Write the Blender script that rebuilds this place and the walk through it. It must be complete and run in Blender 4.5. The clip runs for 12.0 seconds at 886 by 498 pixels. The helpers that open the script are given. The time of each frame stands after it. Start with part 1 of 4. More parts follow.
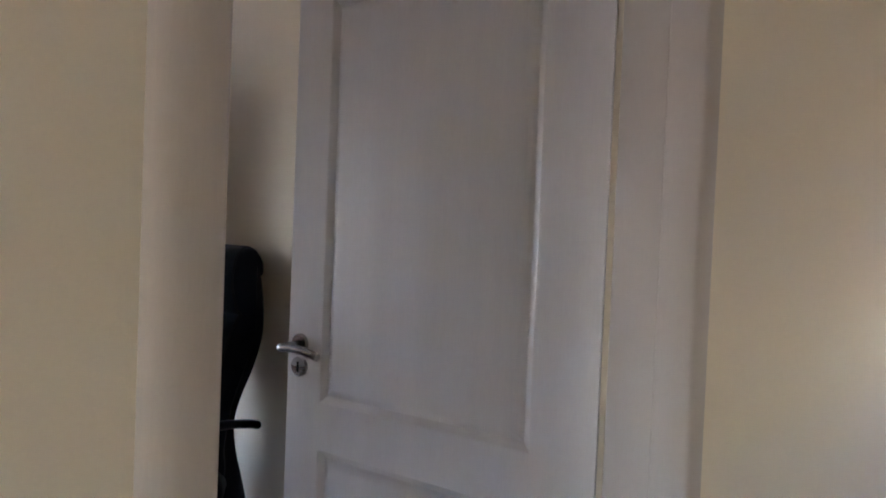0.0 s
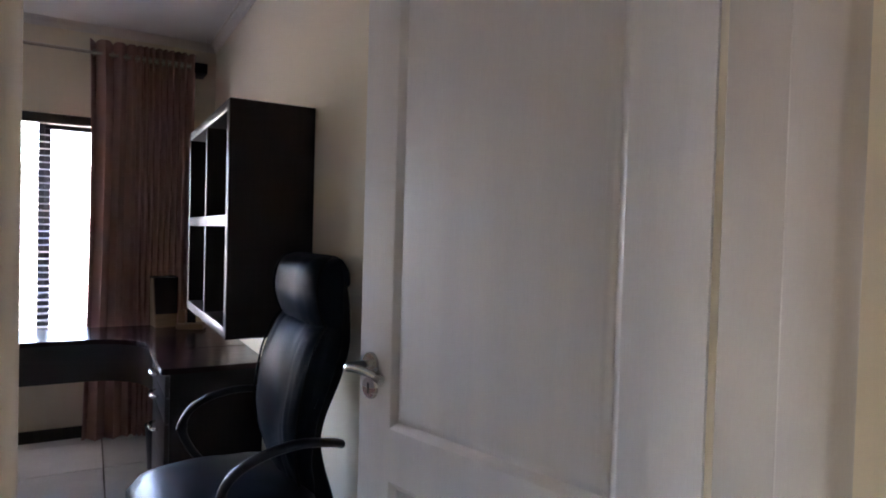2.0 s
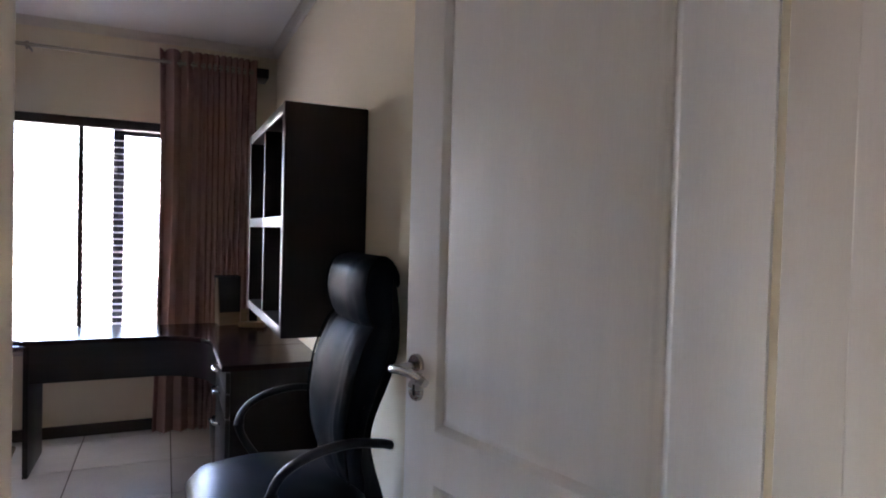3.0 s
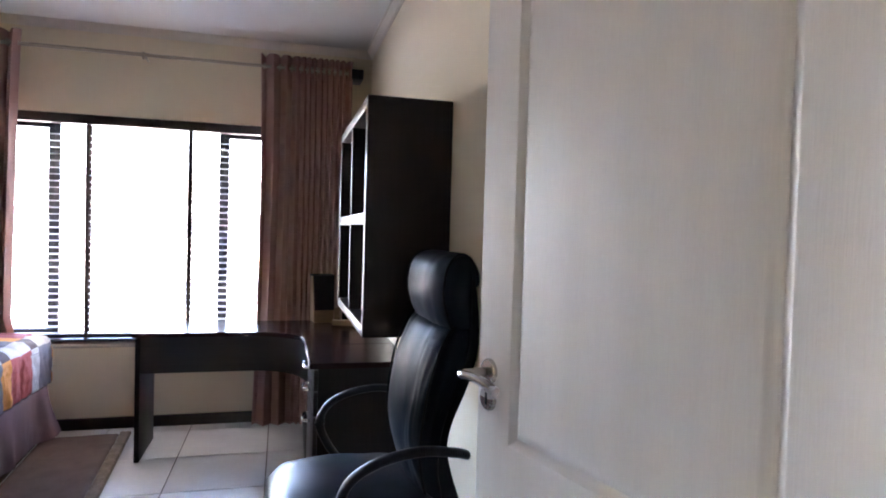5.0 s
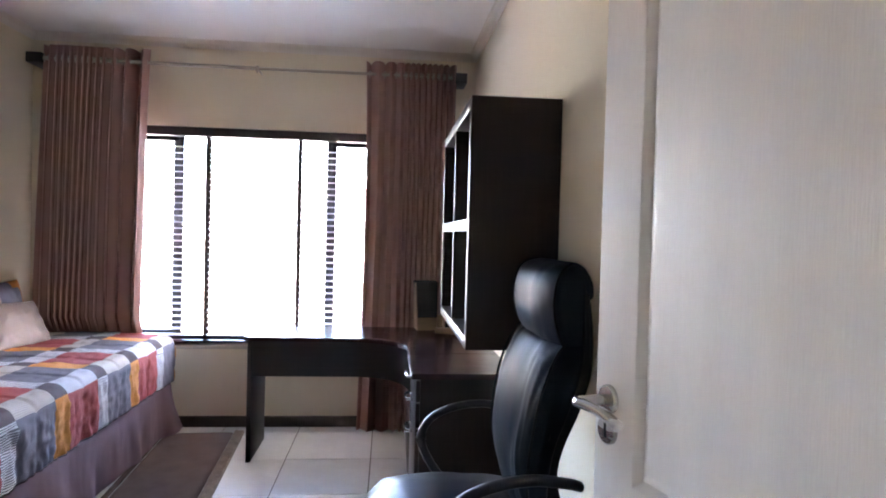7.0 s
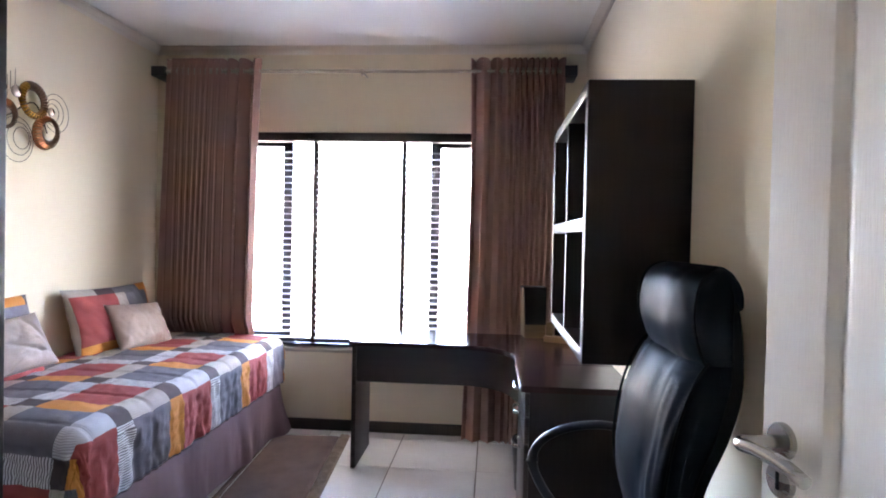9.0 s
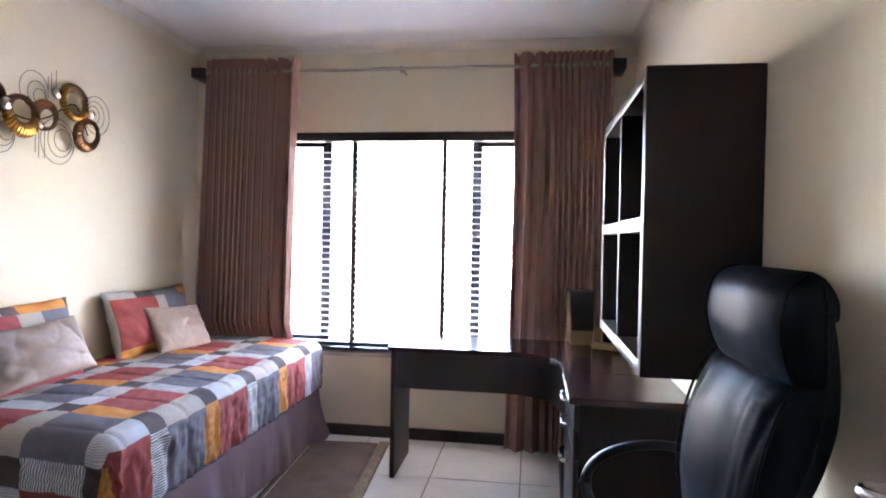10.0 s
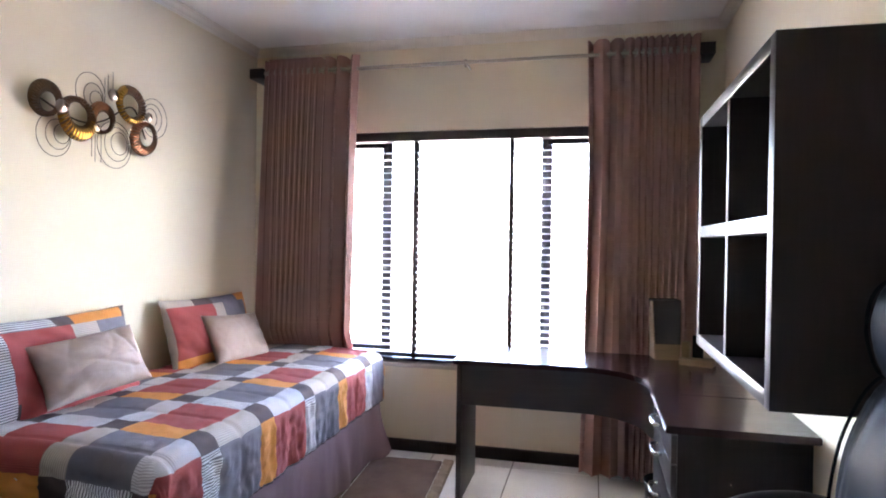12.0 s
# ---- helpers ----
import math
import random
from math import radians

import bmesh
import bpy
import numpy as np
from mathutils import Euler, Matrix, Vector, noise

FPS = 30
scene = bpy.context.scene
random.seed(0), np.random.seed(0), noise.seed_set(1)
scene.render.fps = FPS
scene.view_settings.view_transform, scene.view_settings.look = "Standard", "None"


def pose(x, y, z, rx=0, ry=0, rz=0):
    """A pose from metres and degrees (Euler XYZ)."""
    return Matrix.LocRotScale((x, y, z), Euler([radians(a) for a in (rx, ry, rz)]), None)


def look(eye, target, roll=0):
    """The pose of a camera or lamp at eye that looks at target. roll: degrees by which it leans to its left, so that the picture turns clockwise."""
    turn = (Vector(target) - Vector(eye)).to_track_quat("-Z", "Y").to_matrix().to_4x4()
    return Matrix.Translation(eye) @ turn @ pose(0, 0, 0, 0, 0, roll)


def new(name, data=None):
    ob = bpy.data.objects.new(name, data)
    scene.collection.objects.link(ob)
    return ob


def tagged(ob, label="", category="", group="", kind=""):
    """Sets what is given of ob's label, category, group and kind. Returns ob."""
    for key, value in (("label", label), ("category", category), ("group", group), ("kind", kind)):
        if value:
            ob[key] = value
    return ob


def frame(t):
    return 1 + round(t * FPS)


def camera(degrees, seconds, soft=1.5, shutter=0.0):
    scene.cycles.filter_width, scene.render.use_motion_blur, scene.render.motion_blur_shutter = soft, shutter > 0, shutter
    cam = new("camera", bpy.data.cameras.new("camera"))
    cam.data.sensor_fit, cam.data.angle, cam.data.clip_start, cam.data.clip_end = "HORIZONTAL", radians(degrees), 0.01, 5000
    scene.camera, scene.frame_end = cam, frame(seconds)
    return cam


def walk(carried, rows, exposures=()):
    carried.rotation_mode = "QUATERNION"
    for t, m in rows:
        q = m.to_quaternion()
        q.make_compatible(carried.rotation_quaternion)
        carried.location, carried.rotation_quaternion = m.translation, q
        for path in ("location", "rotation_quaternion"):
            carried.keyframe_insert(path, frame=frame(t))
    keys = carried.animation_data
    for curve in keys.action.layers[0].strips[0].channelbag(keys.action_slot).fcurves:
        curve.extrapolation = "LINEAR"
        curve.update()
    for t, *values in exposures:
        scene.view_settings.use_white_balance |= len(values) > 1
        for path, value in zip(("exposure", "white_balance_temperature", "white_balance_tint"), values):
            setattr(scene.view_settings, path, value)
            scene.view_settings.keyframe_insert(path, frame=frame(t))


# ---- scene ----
cam = camera(71.7, 12.0, soft=1.9)
PATH = [
    (0, (0.276, 0.116, 1.355), (1.642, 1.577, 1.312), 2.3),
    (0.5, (0.346, 0.144, 1.35), (1.612, 1.692, 1.307), 2.2),
    (1, (0.411, 0.158, 1.366), (1.587, 1.775, 1.315), 1.9),
    (1.5, (0.461, 0.171, 1.368), (1.553, 1.846, 1.319), 1.6),
    (2, (0.497, 0.171, 1.37), (1.496, 1.903, 1.325), 1.6),
    (2.5, (0.52, 0.172, 1.372), (1.432, 1.951, 1.326), 1.5),
    (3, (0.537, 0.179, 1.371), (1.361, 2.001, 1.322), 1.5),
    (5, (0.636, 0.27, 1.353), (1.148, 2.203, 1.303), 1.6),
    (5.5, (0.653, 0.296, 1.352), (1.083, 2.249, 1.304), 1.6),
    (6, (0.653, 0.322, 1.353), (0.996, 2.292, 1.308), 1.5),
    (6.5, (0.656, 0.355, 1.356), (0.924, 2.337, 1.313), 1.5),
    (7, (0.652, 0.389, 1.358), (0.833, 2.38, 1.317), 1.5),
    (9, (0.643, 0.562, 1.348), (0.485, 2.555, 1.313), 1.2),
    (9.5, (0.636, 0.63, 1.345), (0.408, 2.617, 1.313), 1.2),
    (10, (0.62, 0.695, 1.346), (0.333, 2.674, 1.315), 1.1),
    (10.5, (0.609, 0.752, 1.35), (0.267, 2.723, 1.322), 1.1),
    (11, (0.588, 0.805, 1.352), (0.194, 2.766, 1.327), 1.0),
    (11.5, (0.556, 0.876, 1.35), (0.118, 2.828, 1.326), 0.9),
    (12, (0.526, 0.936, 1.345), (0.053, 2.88, 1.326), 0.8),
]
EXPO = [(0, 5.47, 6550, 28), (2, 5.62, 6600, 28), (3.2, 5.70, 6600, 27), (5, 6.47, 6600, 25), (7, 6.72, 6600, 25), (9, 6.84, 6600, 24), (12, 6.96, 6600, 24)]
walk(cam, [(t, look(e, g, r)) for t, e, g, r in PATH], EXPO)

# ---- light ----
world = bpy.data.worlds.new("sky")
scene.world = world
world.use_nodes = True
wn = world.node_tree.nodes
sky = wn.new("ShaderNodeTexSky")
sky.sky_type, sky.sun_disc = "NISHITA", False
sky.sun_elevation, sky.sun_rotation = radians(61.5), radians(165)
wn["Background"].inputs[1].default_value = 0.15
world.node_tree.links.new(sky.outputs[0], wn["Background"].inputs[0])
sun = new("sun", bpy.data.lights.new("sun", "SUN"))
sun.data.energy, sun.data.angle, sun.data.color = 2.2, radians(0.5), (1, 0.95, 0.88)
sun.matrix_world = look((0, 0, 0), (-0.15, 0.55, -1.05))


# ---- materials ----
def mat(name, color, rough=0.5, metal=0.0, amount=0.08, scale=6.0, grain=120.0, bump=0.05, stretch=(1, 1, 1),
        per_piece=0.0, coat=0.0, sheen=0.0, spec=0.5, rough_var=0.08):
    """A surface with slow blotches, fine grain, and relief from the grain. stretch pulls the grain along an axis."""
    m = bpy.data.materials.new(name)
    m.use_nodes = True
    n, ln = m.node_tree.nodes, m.node_tree.links
    b = n["Principled BSDF"]
    tc = n.new("ShaderNodeTexCoord")
    mp = n.new("ShaderNodeMapping")
    mp.inputs["Scale"].default_value = stretch
    ln.new(tc.outputs["Object"], mp.inputs[0])
    big, fine = n.new("ShaderNodeTexNoise"), n.new("ShaderNodeTexNoise")
    big.inputs["Scale"].default_value, fine.inputs["Scale"].default_value = scale, grain
    big.inputs["Detail"].default_value, fine.inputs["Detail"].default_value = 4, 3
    ln.new(mp.outputs[0], big.inputs[0]), ln.new(mp.outputs[0], fine.inputs[0])
    mix = n.new("ShaderNodeMath")
    mix.operation = "ADD"
    ln.new(big.outputs[0], mix.inputs[0])
    half = n.new("ShaderNodeMath")
    half.operation = "MULTIPLY"
    half.inputs[1].default_value = 0.6
    ln.new(fine.outputs[0], half.inputs[0]), ln.new(half.outputs[0], mix.inputs[1])
    level = n.new("ShaderNodeMapRange")
    level.inputs[1].default_value, level.inputs[2].default_value = 0.45, 1.15
    level.inputs[3].default_value, level.inputs[4].default_value = 1 - amount, 1 + amount
    ln.new(mix.outputs[0], level.inputs[0])
    source = level.outputs[0]
    if per_piece:
        info = n.new("ShaderNodeObjectInfo")
        r = n.new("ShaderNodeMapRange")
        r.inputs[3].default_value, r.inputs[4].default_value = 1 - per_piece, 1 + per_piece
        ln.new(info.outputs["Random"], r.inputs[0])
        mul = n.new("ShaderNodeMath")
        mul.operation = "MULTIPLY"
        ln.new(source, mul.inputs[0]), ln.new(r.outputs[0], mul.inputs[1])
        source = mul.outputs[0]
    hsv = n.new("ShaderNodeHueSaturation")
    hsv.inputs["Color"].default_value = (*color, 1)
    ln.new(source, hsv.inputs["Value"]), ln.new(hsv.outputs[0], b.inputs["Base Color"])
    rr = n.new("ShaderNodeMapRange")
    rr.inputs[3].default_value, rr.inputs[4].default_value = max(0.02, rough - rough_var), min(1, rough + rough_var)
    ln.new(big.outputs[0], rr.inputs[0]), ln.new(rr.outputs[0], b.inputs["Roughness"])
    b.inputs["Metallic"].default_value = metal
    b.inputs["Specular IOR Level"].default_value = spec
    b.inputs["Coat Weight"].default_value = coat
    b.inputs["Sheen Weight"].default_value = sheen
    if bump:
        bp = n.new("ShaderNodeBump")
        bp.inputs["Strength"].default_value, bp.inputs["Distance"].default_value = bump, 0.004
        ln.new(fine.outputs[0], bp.inputs["Height"]), ln.new(bp.outputs[0], b.inputs["Normal"])
    return m


def striped(name, c1, c2, per_m, axis="X", rough=0.9):
    """Woven cloth with fine uneven stripes of two colours across one axis."""
    m = mat(name, c1, rough, bump=0.3, grain=300)
    n, ln = m.node_tree.nodes, m.node_tree.links
    tc = n.new("ShaderNodeTexCoord")
    w = n.new("ShaderNodeTexWave")
    w.bands_direction = axis
    w.inputs["Scale"].default_value, w.inputs["Distortion"].default_value = per_m * 0.314, 0.25
    w.inputs["Detail"].default_value = 2
    ln.new(tc.outputs["UV"], w.inputs[0])
    ramp = n.new("ShaderNodeValToRGB")
    ramp.color_ramp.elements[0].position, ramp.color_ramp.elements[1].position = 0.35, 0.6
    ramp.color_ramp.elements[0].color, ramp.color_ramp.elements[1].color = (*c2, 1), (*c1, 1)
    ln.new(w.outputs["Fac"], ramp.inputs[0])
    ln.new(ramp.outputs[0], n["Hue/Saturation/Value"].inputs["Color"])
    return m


M_WALL = mat("cream_wall_paint", (0.79, 0.70, 0.535), 0.8, spec=0.25, amount=0.025, scale=2.0, grain=260, bump=0.025)
M_CEIL = mat("white_ceiling_paint", (0.87, 0.845, 0.80), 0.85, amount=0.02, scale=1.5, grain=200, bump=0.04)
M_CORNICE = mat("white_cornice_paint", (0.76, 0.71, 0.62), 0.6, amount=0.03, scale=4)
M_DOOR = mat("white_door_enamel", (0.80, 0.77, 0.735), 0.36, amount=0.055, scale=3, grain=70, bump=0.16, stretch=(5, 5, 0.3))
# cream lowered in tone to stand for the weak light on the left jamb
M_FRAME = mat("darkened_cream_frame_enamel", (0.48, 0.425, 0.35), 0.6, amount=0.03, scale=4, grain=80, bump=0.08, stretch=(3, 3, 0.4))
M_TILE = mat("cream_floor_tile", (0.72, 0.715, 0.67), 0.22, amount=0.07, scale=5, grain=60, bump=0.02, per_piece=0.04)
M_GROUT = mat("grey_grout", (0.16, 0.14, 0.12), 0.95, amount=0.15, scale=20)
M_WENGE = mat("dark_wenge_laminate", (0.025, 0.0165, 0.0155), 0.33, amount=0.22, scale=5, grain=90, bump=0.05, stretch=(1, 12, 12), spec=0.45)
M_WENGE_Y = mat("dark_wenge_laminate_lengthwise", (0.025, 0.0165, 0.0155), 0.33, amount=0.35, scale=5, grain=90, bump=0.05, stretch=(12, 1, 12), spec=0.45)
M_WENGE_Z = mat("dark_wenge_laminate_upright", (0.024, 0.0175, 0.0165), 0.4, amount=0.18, scale=5, grain=90, bump=0.05, stretch=(12, 12, 1), spec=0.18)
M_DESK = mat("dark_mahogany_desk_top", (0.038, 0.0185, 0.018), 0.22, amount=0.3, scale=4, grain=80, bump=0.03, stretch=(1, 10, 10))
M_SKIRT = mat("dark_stained_skirting", (0.035, 0.022, 0.016), 0.4, amount=0.3, scale=6, stretch=(1, 8, 8))
M_ALU = mat("dark_bronze_aluminium", (0.022, 0.02, 0.022), 0.4, 0.3, amount=0.1)
M_LEATHER = mat("black_leather", (0.0095, 0.0125, 0.0185), 0.38, amount=0.2, scale=8, grain=420, bump=0.08, spec=0.016)
# seat copy of the same leather, bluer and glossier to bring up its highlight
M_SEATLEATHER = mat("black_leather_raised_sheen", (0.008, 0.013, 0.025), 0.34, amount=0.2, scale=8, grain=420, bump=0.06, spec=0.26)
M_PIPING = mat("black_leather_piping", (0.010, 0.011, 0.014), 0.7, amount=0.1, grain=500, bump=0.05, spec=0.04)
M_ARM = mat("black_moulded_armrest", (0.012, 0.013, 0.017), 0.36, amount=0.1, grain=500, bump=0.08, spec=0.22)
M_PLASTIC = mat("black_plastic", (0.012, 0.012, 0.015), 0.45, amount=0.1, grain=500, bump=0.1, spec=0.05)
M_ROD = mat("nickel_curtain_rod", (0.44, 0.38, 0.31), 0.35, 1.0, amount=0.06, bump=0.0)
M_STUD = mat("satin_metal_stud", (0.45, 0.37, 0.31), 0.28, 1.0, amount=0.1, bump=0.0)
M_STEEL = mat("brushed_steel", (0.46, 0.44, 0.41), 0.27, 1.0, amount=0.06, grain=200, bump=0.04, stretch=(1, 1, 6))
M_CHROME = mat("polished_chrome", (0.8, 0.8, 0.8), 0.12, 1.0, amount=0.03, bump=0)
M_HOLE = mat("dark_keyhole", (0.01, 0.01, 0.01), 0.8, bump=0)
M_CURTAIN = mat("mocha_curtain_cloth", (0.42, 0.248, 0.214), 0.85, amount=0.10, scale=3, grain=600, bump=0.25, sheen=0.0, spec=0.15, stretch=(1, 1, 0.3))
M_SLAT = mat("white_blind_slat", (0.82, 0.80, 0.78), 0.35, amount=0.04, bump=0.0)
M_TAPE = mat("dark_brown_blind_tape", (0.05, 0.03, 0.022), 0.85, amount=0.2, grain=400, bump=0.2)
M_VALANCE = mat("dark_brown_blind_valance", (0.022, 0.016, 0.016), 0.35, amount=0.2, stretch=(1, 10, 10))
M_RUG = mat("brown_pile_rug", (0.145, 0.103, 0.086), 0.98, amount=0.25, scale=9, grain=260, bump=1.0, sheen=0.0, spec=0.1)
M_RUGEDGE = mat("tan_shaggy_rug_border", (0.25, 0.20, 0.15), 0.98, amount=0.35, scale=30, grain=160, bump=1.0, sheen=0.0, spec=0.1)
# border by the bed: the skirt's shade is put into this darker brown
M_RUGSHADE = mat("shaded_brown_rug_border", (0.105, 0.078, 0.062), 0.98, amount=0.3, scale=30, grain=160, bump=1.0, spec=0.1)
M_SKIRTCLOTH = mat("mauve_brown_bed_skirt", (0.215, 0.145, 0.158), 0.8, amount=0.10, scale=4, grain=500, bump=0.2, sheen=0.0, spec=0.25)
M_MATTRESS = mat("white_mattress_ticking", (0.7, 0.68, 0.65), 0.9, amount=0.05, grain=300, bump=0.2)
M_RED = striped("brick_red_cloth", (0.41, 0.076, 0.068), (0.30, 0.054, 0.050), 200, "Y")
M_ORANGE = mat("orange_cloth", (0.68, 0.27, 0.055), 0.85, amount=0.08, scale=12, grain=500, bump=0.25)
M_CHARCOAL = striped("charcoal_cloth", (0.185, 0.176, 0.210), (0.125, 0.119, 0.143), 220, "Y")
M_TAUPE = striped("taupe_cloth", (0.54, 0.48, 0.42), (0.36, 0.31, 0.27), 120, "X")
M_BROWN = mat("dark_brown_cloth", (0.085, 0.062, 0.064), 0.9, amount=0.1, scale=12, grain=500, bump=0.25)
M_STRIPE = striped("white_and_black_striped_cloth", (0.72, 0.72, 0.74), (0.15, 0.14, 0.16), 100, "X")
M_PALE = striped("pale_grey_striped_cloth", (0.64, 0.635, 0.67), (0.40, 0.395, 0.42), 110, "Y")
M_BEIGE = mat("beige_cushion_satin", (0.385, 0.285, 0.235), 0.6, amount=0.06, scale=5, grain=500, bump=0.15, sheen=0.1)
M_GOLD = mat("gold_lacquered_metal", (0.50, 0.27, 0.055), 0.32, 1.0, amount=0.35, scale=25, bump=0.1)
M_COPPER = mat("copper_lacquered_metal", (0.40, 0.18, 0.09), 0.35, 1.0, amount=0.35, scale=25, bump=0.1)
M_BRONZE = mat("dark_bronze_metal", (0.19, 0.115, 0.070), 0.42, 1.0, amount=0.3, scale=25, bump=0.1)
M_WIRE = mat("bronze_wire", (0.10, 0.07, 0.05), 0.45, 1.0, amount=0.2)
M_PINE = mat("light_beech_wood", (0.24, 0.155, 0.085), 0.5, amount=0.2, scale=8, grain=90, stretch=(1, 8, 8))
M_GRILLE = mat("black_speaker_cloth", (0.012, 0.011, 0.012), 0.9, amount=0.2, grain=700, bump=0.5)
M_PLASTER = mat("pale_facade_plaster", (0.44, 0.40, 0.35), 0.9, amount=0.06, scale=0.3, grain=20, bump=0.1)
M_DARKGLASS = mat("dark_window_glass", (0.05, 0.055, 0.06), 0.08, amount=0.1, scale=0.5, bump=0)
M_ROOF = mat("grey_roof_sheet", (0.22, 0.2, 0.19), 0.6, amount=0.1, scale=1)
M_GROUND = mat("pale_paved_ground", (0.33, 0.31, 0.26), 0.95, amount=0.3, scale=0.15, grain=3, bump=0.2)
M_GLASS = bpy.data.materials.new("window_glass")
M_GLASS.use_nodes = True
gn = M_GLASS.node_tree.nodes["Principled BSDF"]
gn.inputs["Transmission Weight"].default_value = 1.0
gn.inputs["Roughness"].default_value = 0.0
gn.inputs["IOR"].default_value = 1.1


# ---- building helpers ----
def mesh(name, bm, *materials, smooth=None):
    me = bpy.data.meshes.new(name)
    bmesh.ops.recalc_face_normals(bm, faces=bm.faces)
    bm.to_mesh(me)
    bm.free()
    for m in materials:
        me.materials.append(m)
    if smooth is not None:
        for p in me.polygons:
            p.use_smooth = True
        me.set_sharp_from_angle(angle=radians(smooth))
    return me


def part(name, bm, material, parent=None, label="", smooth=40):
    ms = material if isinstance(material, (list, tuple)) else (material,)
    ob = new(name, mesh(name, bm, *ms, smooth=smooth))
    if parent:
        ob.parent = parent
    if label:
        tagged(ob, label)
    return ob


def thing(name, m, label, category, group="", kind=""):
    ob = new(name)
    ob.empty_display_size = 0.1
    ob.matrix_world = m
    return tagged(ob, label, category, group, kind)


def box(bm, x0, x1, y0, y1, z0, z1, bevel=0.0, seg=2):
    r = bmesh.ops.create_cube(bm, size=1)
    bmesh.ops.transform(bm, matrix=Matrix.Translation(((x0 + x1) / 2, (y0 + y1) / 2, (z0 + z1) / 2))
                        @ Matrix.Diagonal((x1 - x0, y1 - y0, z1 - z0, 1)), verts=r["verts"])
    if bevel:
        es = list({e for v in r["verts"] for e in v.link_edges})
        bmesh.ops.bevel(bm, geom=es, offset=bevel, segments=seg, affect="EDGES", profile=0.5)
    return bm


def boxed(*a, bevel=0.003, seg=2):
    return box(bmesh.new(), *a, bevel=bevel, seg=seg)


def sheet(bm, rows, close_u=False, close_v=False, mats=None, uvs=None):
    """Quads through a grid of points: rows of equal length. uvs(i, j): cloth coordinates in metres."""
    layer = bm.loops.layers.uv.verify() if uvs else None
    vs = [[bm.verts.new(p) for p in row] for row in rows]
    nr, nc = len(vs), len(vs[0])
    for i in range(nr if close_v else nr - 1):
        for j in range(nc if close_u else nc - 1):
            f = bm.faces.new((vs[i][j], vs[i][(j + 1) % nc], vs[(i + 1) % nr][(j + 1) % nc], vs[(i + 1) % nr][j]))
            if mats:
                f.material_index = mats(i, j)
            if uvs:
                for lp, (p, q) in zip(f.loops, ((i, j), (i, j + 1), (i + 1, j + 1), (i + 1, j))):
                    lp[layer].uv = uvs(p, q)
    return vs


def tube(bm, pts, radius, sides=10, flat=1.0, closed=False, up=(0, 0, 1)):
    """A round or flattened bar along points; radius may be a list."""
    pts = [Vector(p) for p in pts]
    n = len(pts)
    rows = []
    for i, p in enumerate(pts):
        a = pts[(i - 1) % n] if closed or i else p
        b = pts[(i + 1) % n] if closed or i < n - 1 else p
        d = (b - a).normalized()
        side = d.cross(Vector(up))
        side = side.normalized() if side.length > 1e-4 else d.orthogonal().normalized()
        over = side.cross(d).normalized()
        r = radius[i] if isinstance(radius, (list, tuple)) else radius
        rows.append([p + side * math.cos(t) * r * flat + over * math.sin(t) * r
                     for t in (2 * math.pi * k / sides for k in range(sides))])
    vs = sheet(bm, rows, close_u=True, close_v=closed)
    if not closed:
        bm.faces.new(vs[0][::-1]), bm.faces.new(vs[-1])
    return bm


def smooth_path(pts, steps=6):
    """Catmull-Rom through points."""
    pts = [Vector(p) for p in pts]
    out = []
    for i in range(len(pts) - 1):
        p0, p1, p2, p3 = pts[max(i - 1, 0)], pts[i], pts[i + 1], pts[min(i + 2, len(pts) - 1)]
        for k in range(steps):
            t = k / steps
            out.append(0.5 * ((2 * p1) + (p2 - p0) * t + (2 * p0 - 5 * p1 + 4 * p2 - p3) * t * t
                              + (3 * p1 - p0 - 3 * p2 + p3) * t ** 3))
    return out + [pts[-1]]


def lathe(bm, profile, sides=24, m=Matrix.Identity(4)):
    """Turns a profile of (radius, height) about z, closed at both ends."""
    rows = [[m @ Vector((r * math.cos(t), r * math.sin(t), h)) for t in (2 * math.pi * k / sides for k in range(sides))]
            for r, h in profile]
    vs = sheet(bm, rows, close_u=True)
    bm.faces.new(vs[0][::-1]), bm.faces.new(vs[-1])
    return bm


def extrude_profile(bm, profile, start, end, across, up=(0, 0, 1)):
    """A moulding: profile points (a, b) along across and up, from start to end, with capped ends."""
    s, e, ac, u = Vector(start), Vector(end), Vector(across), Vector(up)
    rows = [[q + ac * a + u * b for a, b in profile] for q in (s, e)]
    vs = sheet(bm, rows, close_u=True)
    bm.faces.new(vs[0][::-1]), bm.faces.new(vs[1])
    return bm


# ---- the room's plan ----
XL, XR = -1.73, 1.25          # side walls
YD, YW = 0.71, 4.735          # door wall's room face, window wall's room face
YC = 0.56                     # door wall's corridor face
H = 2.645                     # ceiling
DX0, DX1 = 0.430, 1.246       # door opening
DH = 2.05                     # opening's height
WX0, WX1, WZ0, WZ1 = -1.22, 0.75, 0.565, 2.065   # window opening
CX0, CX1, CY0 = -2.4, 4.2, -0.75                 # corridor


def wall(name, pieces, label="smooth cream painted plaster wall", m=None):
    bm = bmesh.new()
    for p in pieces:
        box(bm, *p)
    ob = part(name, bm, m or M_WALL, smooth=None)
    return tagged(ob, label, "wall", kind="structure")


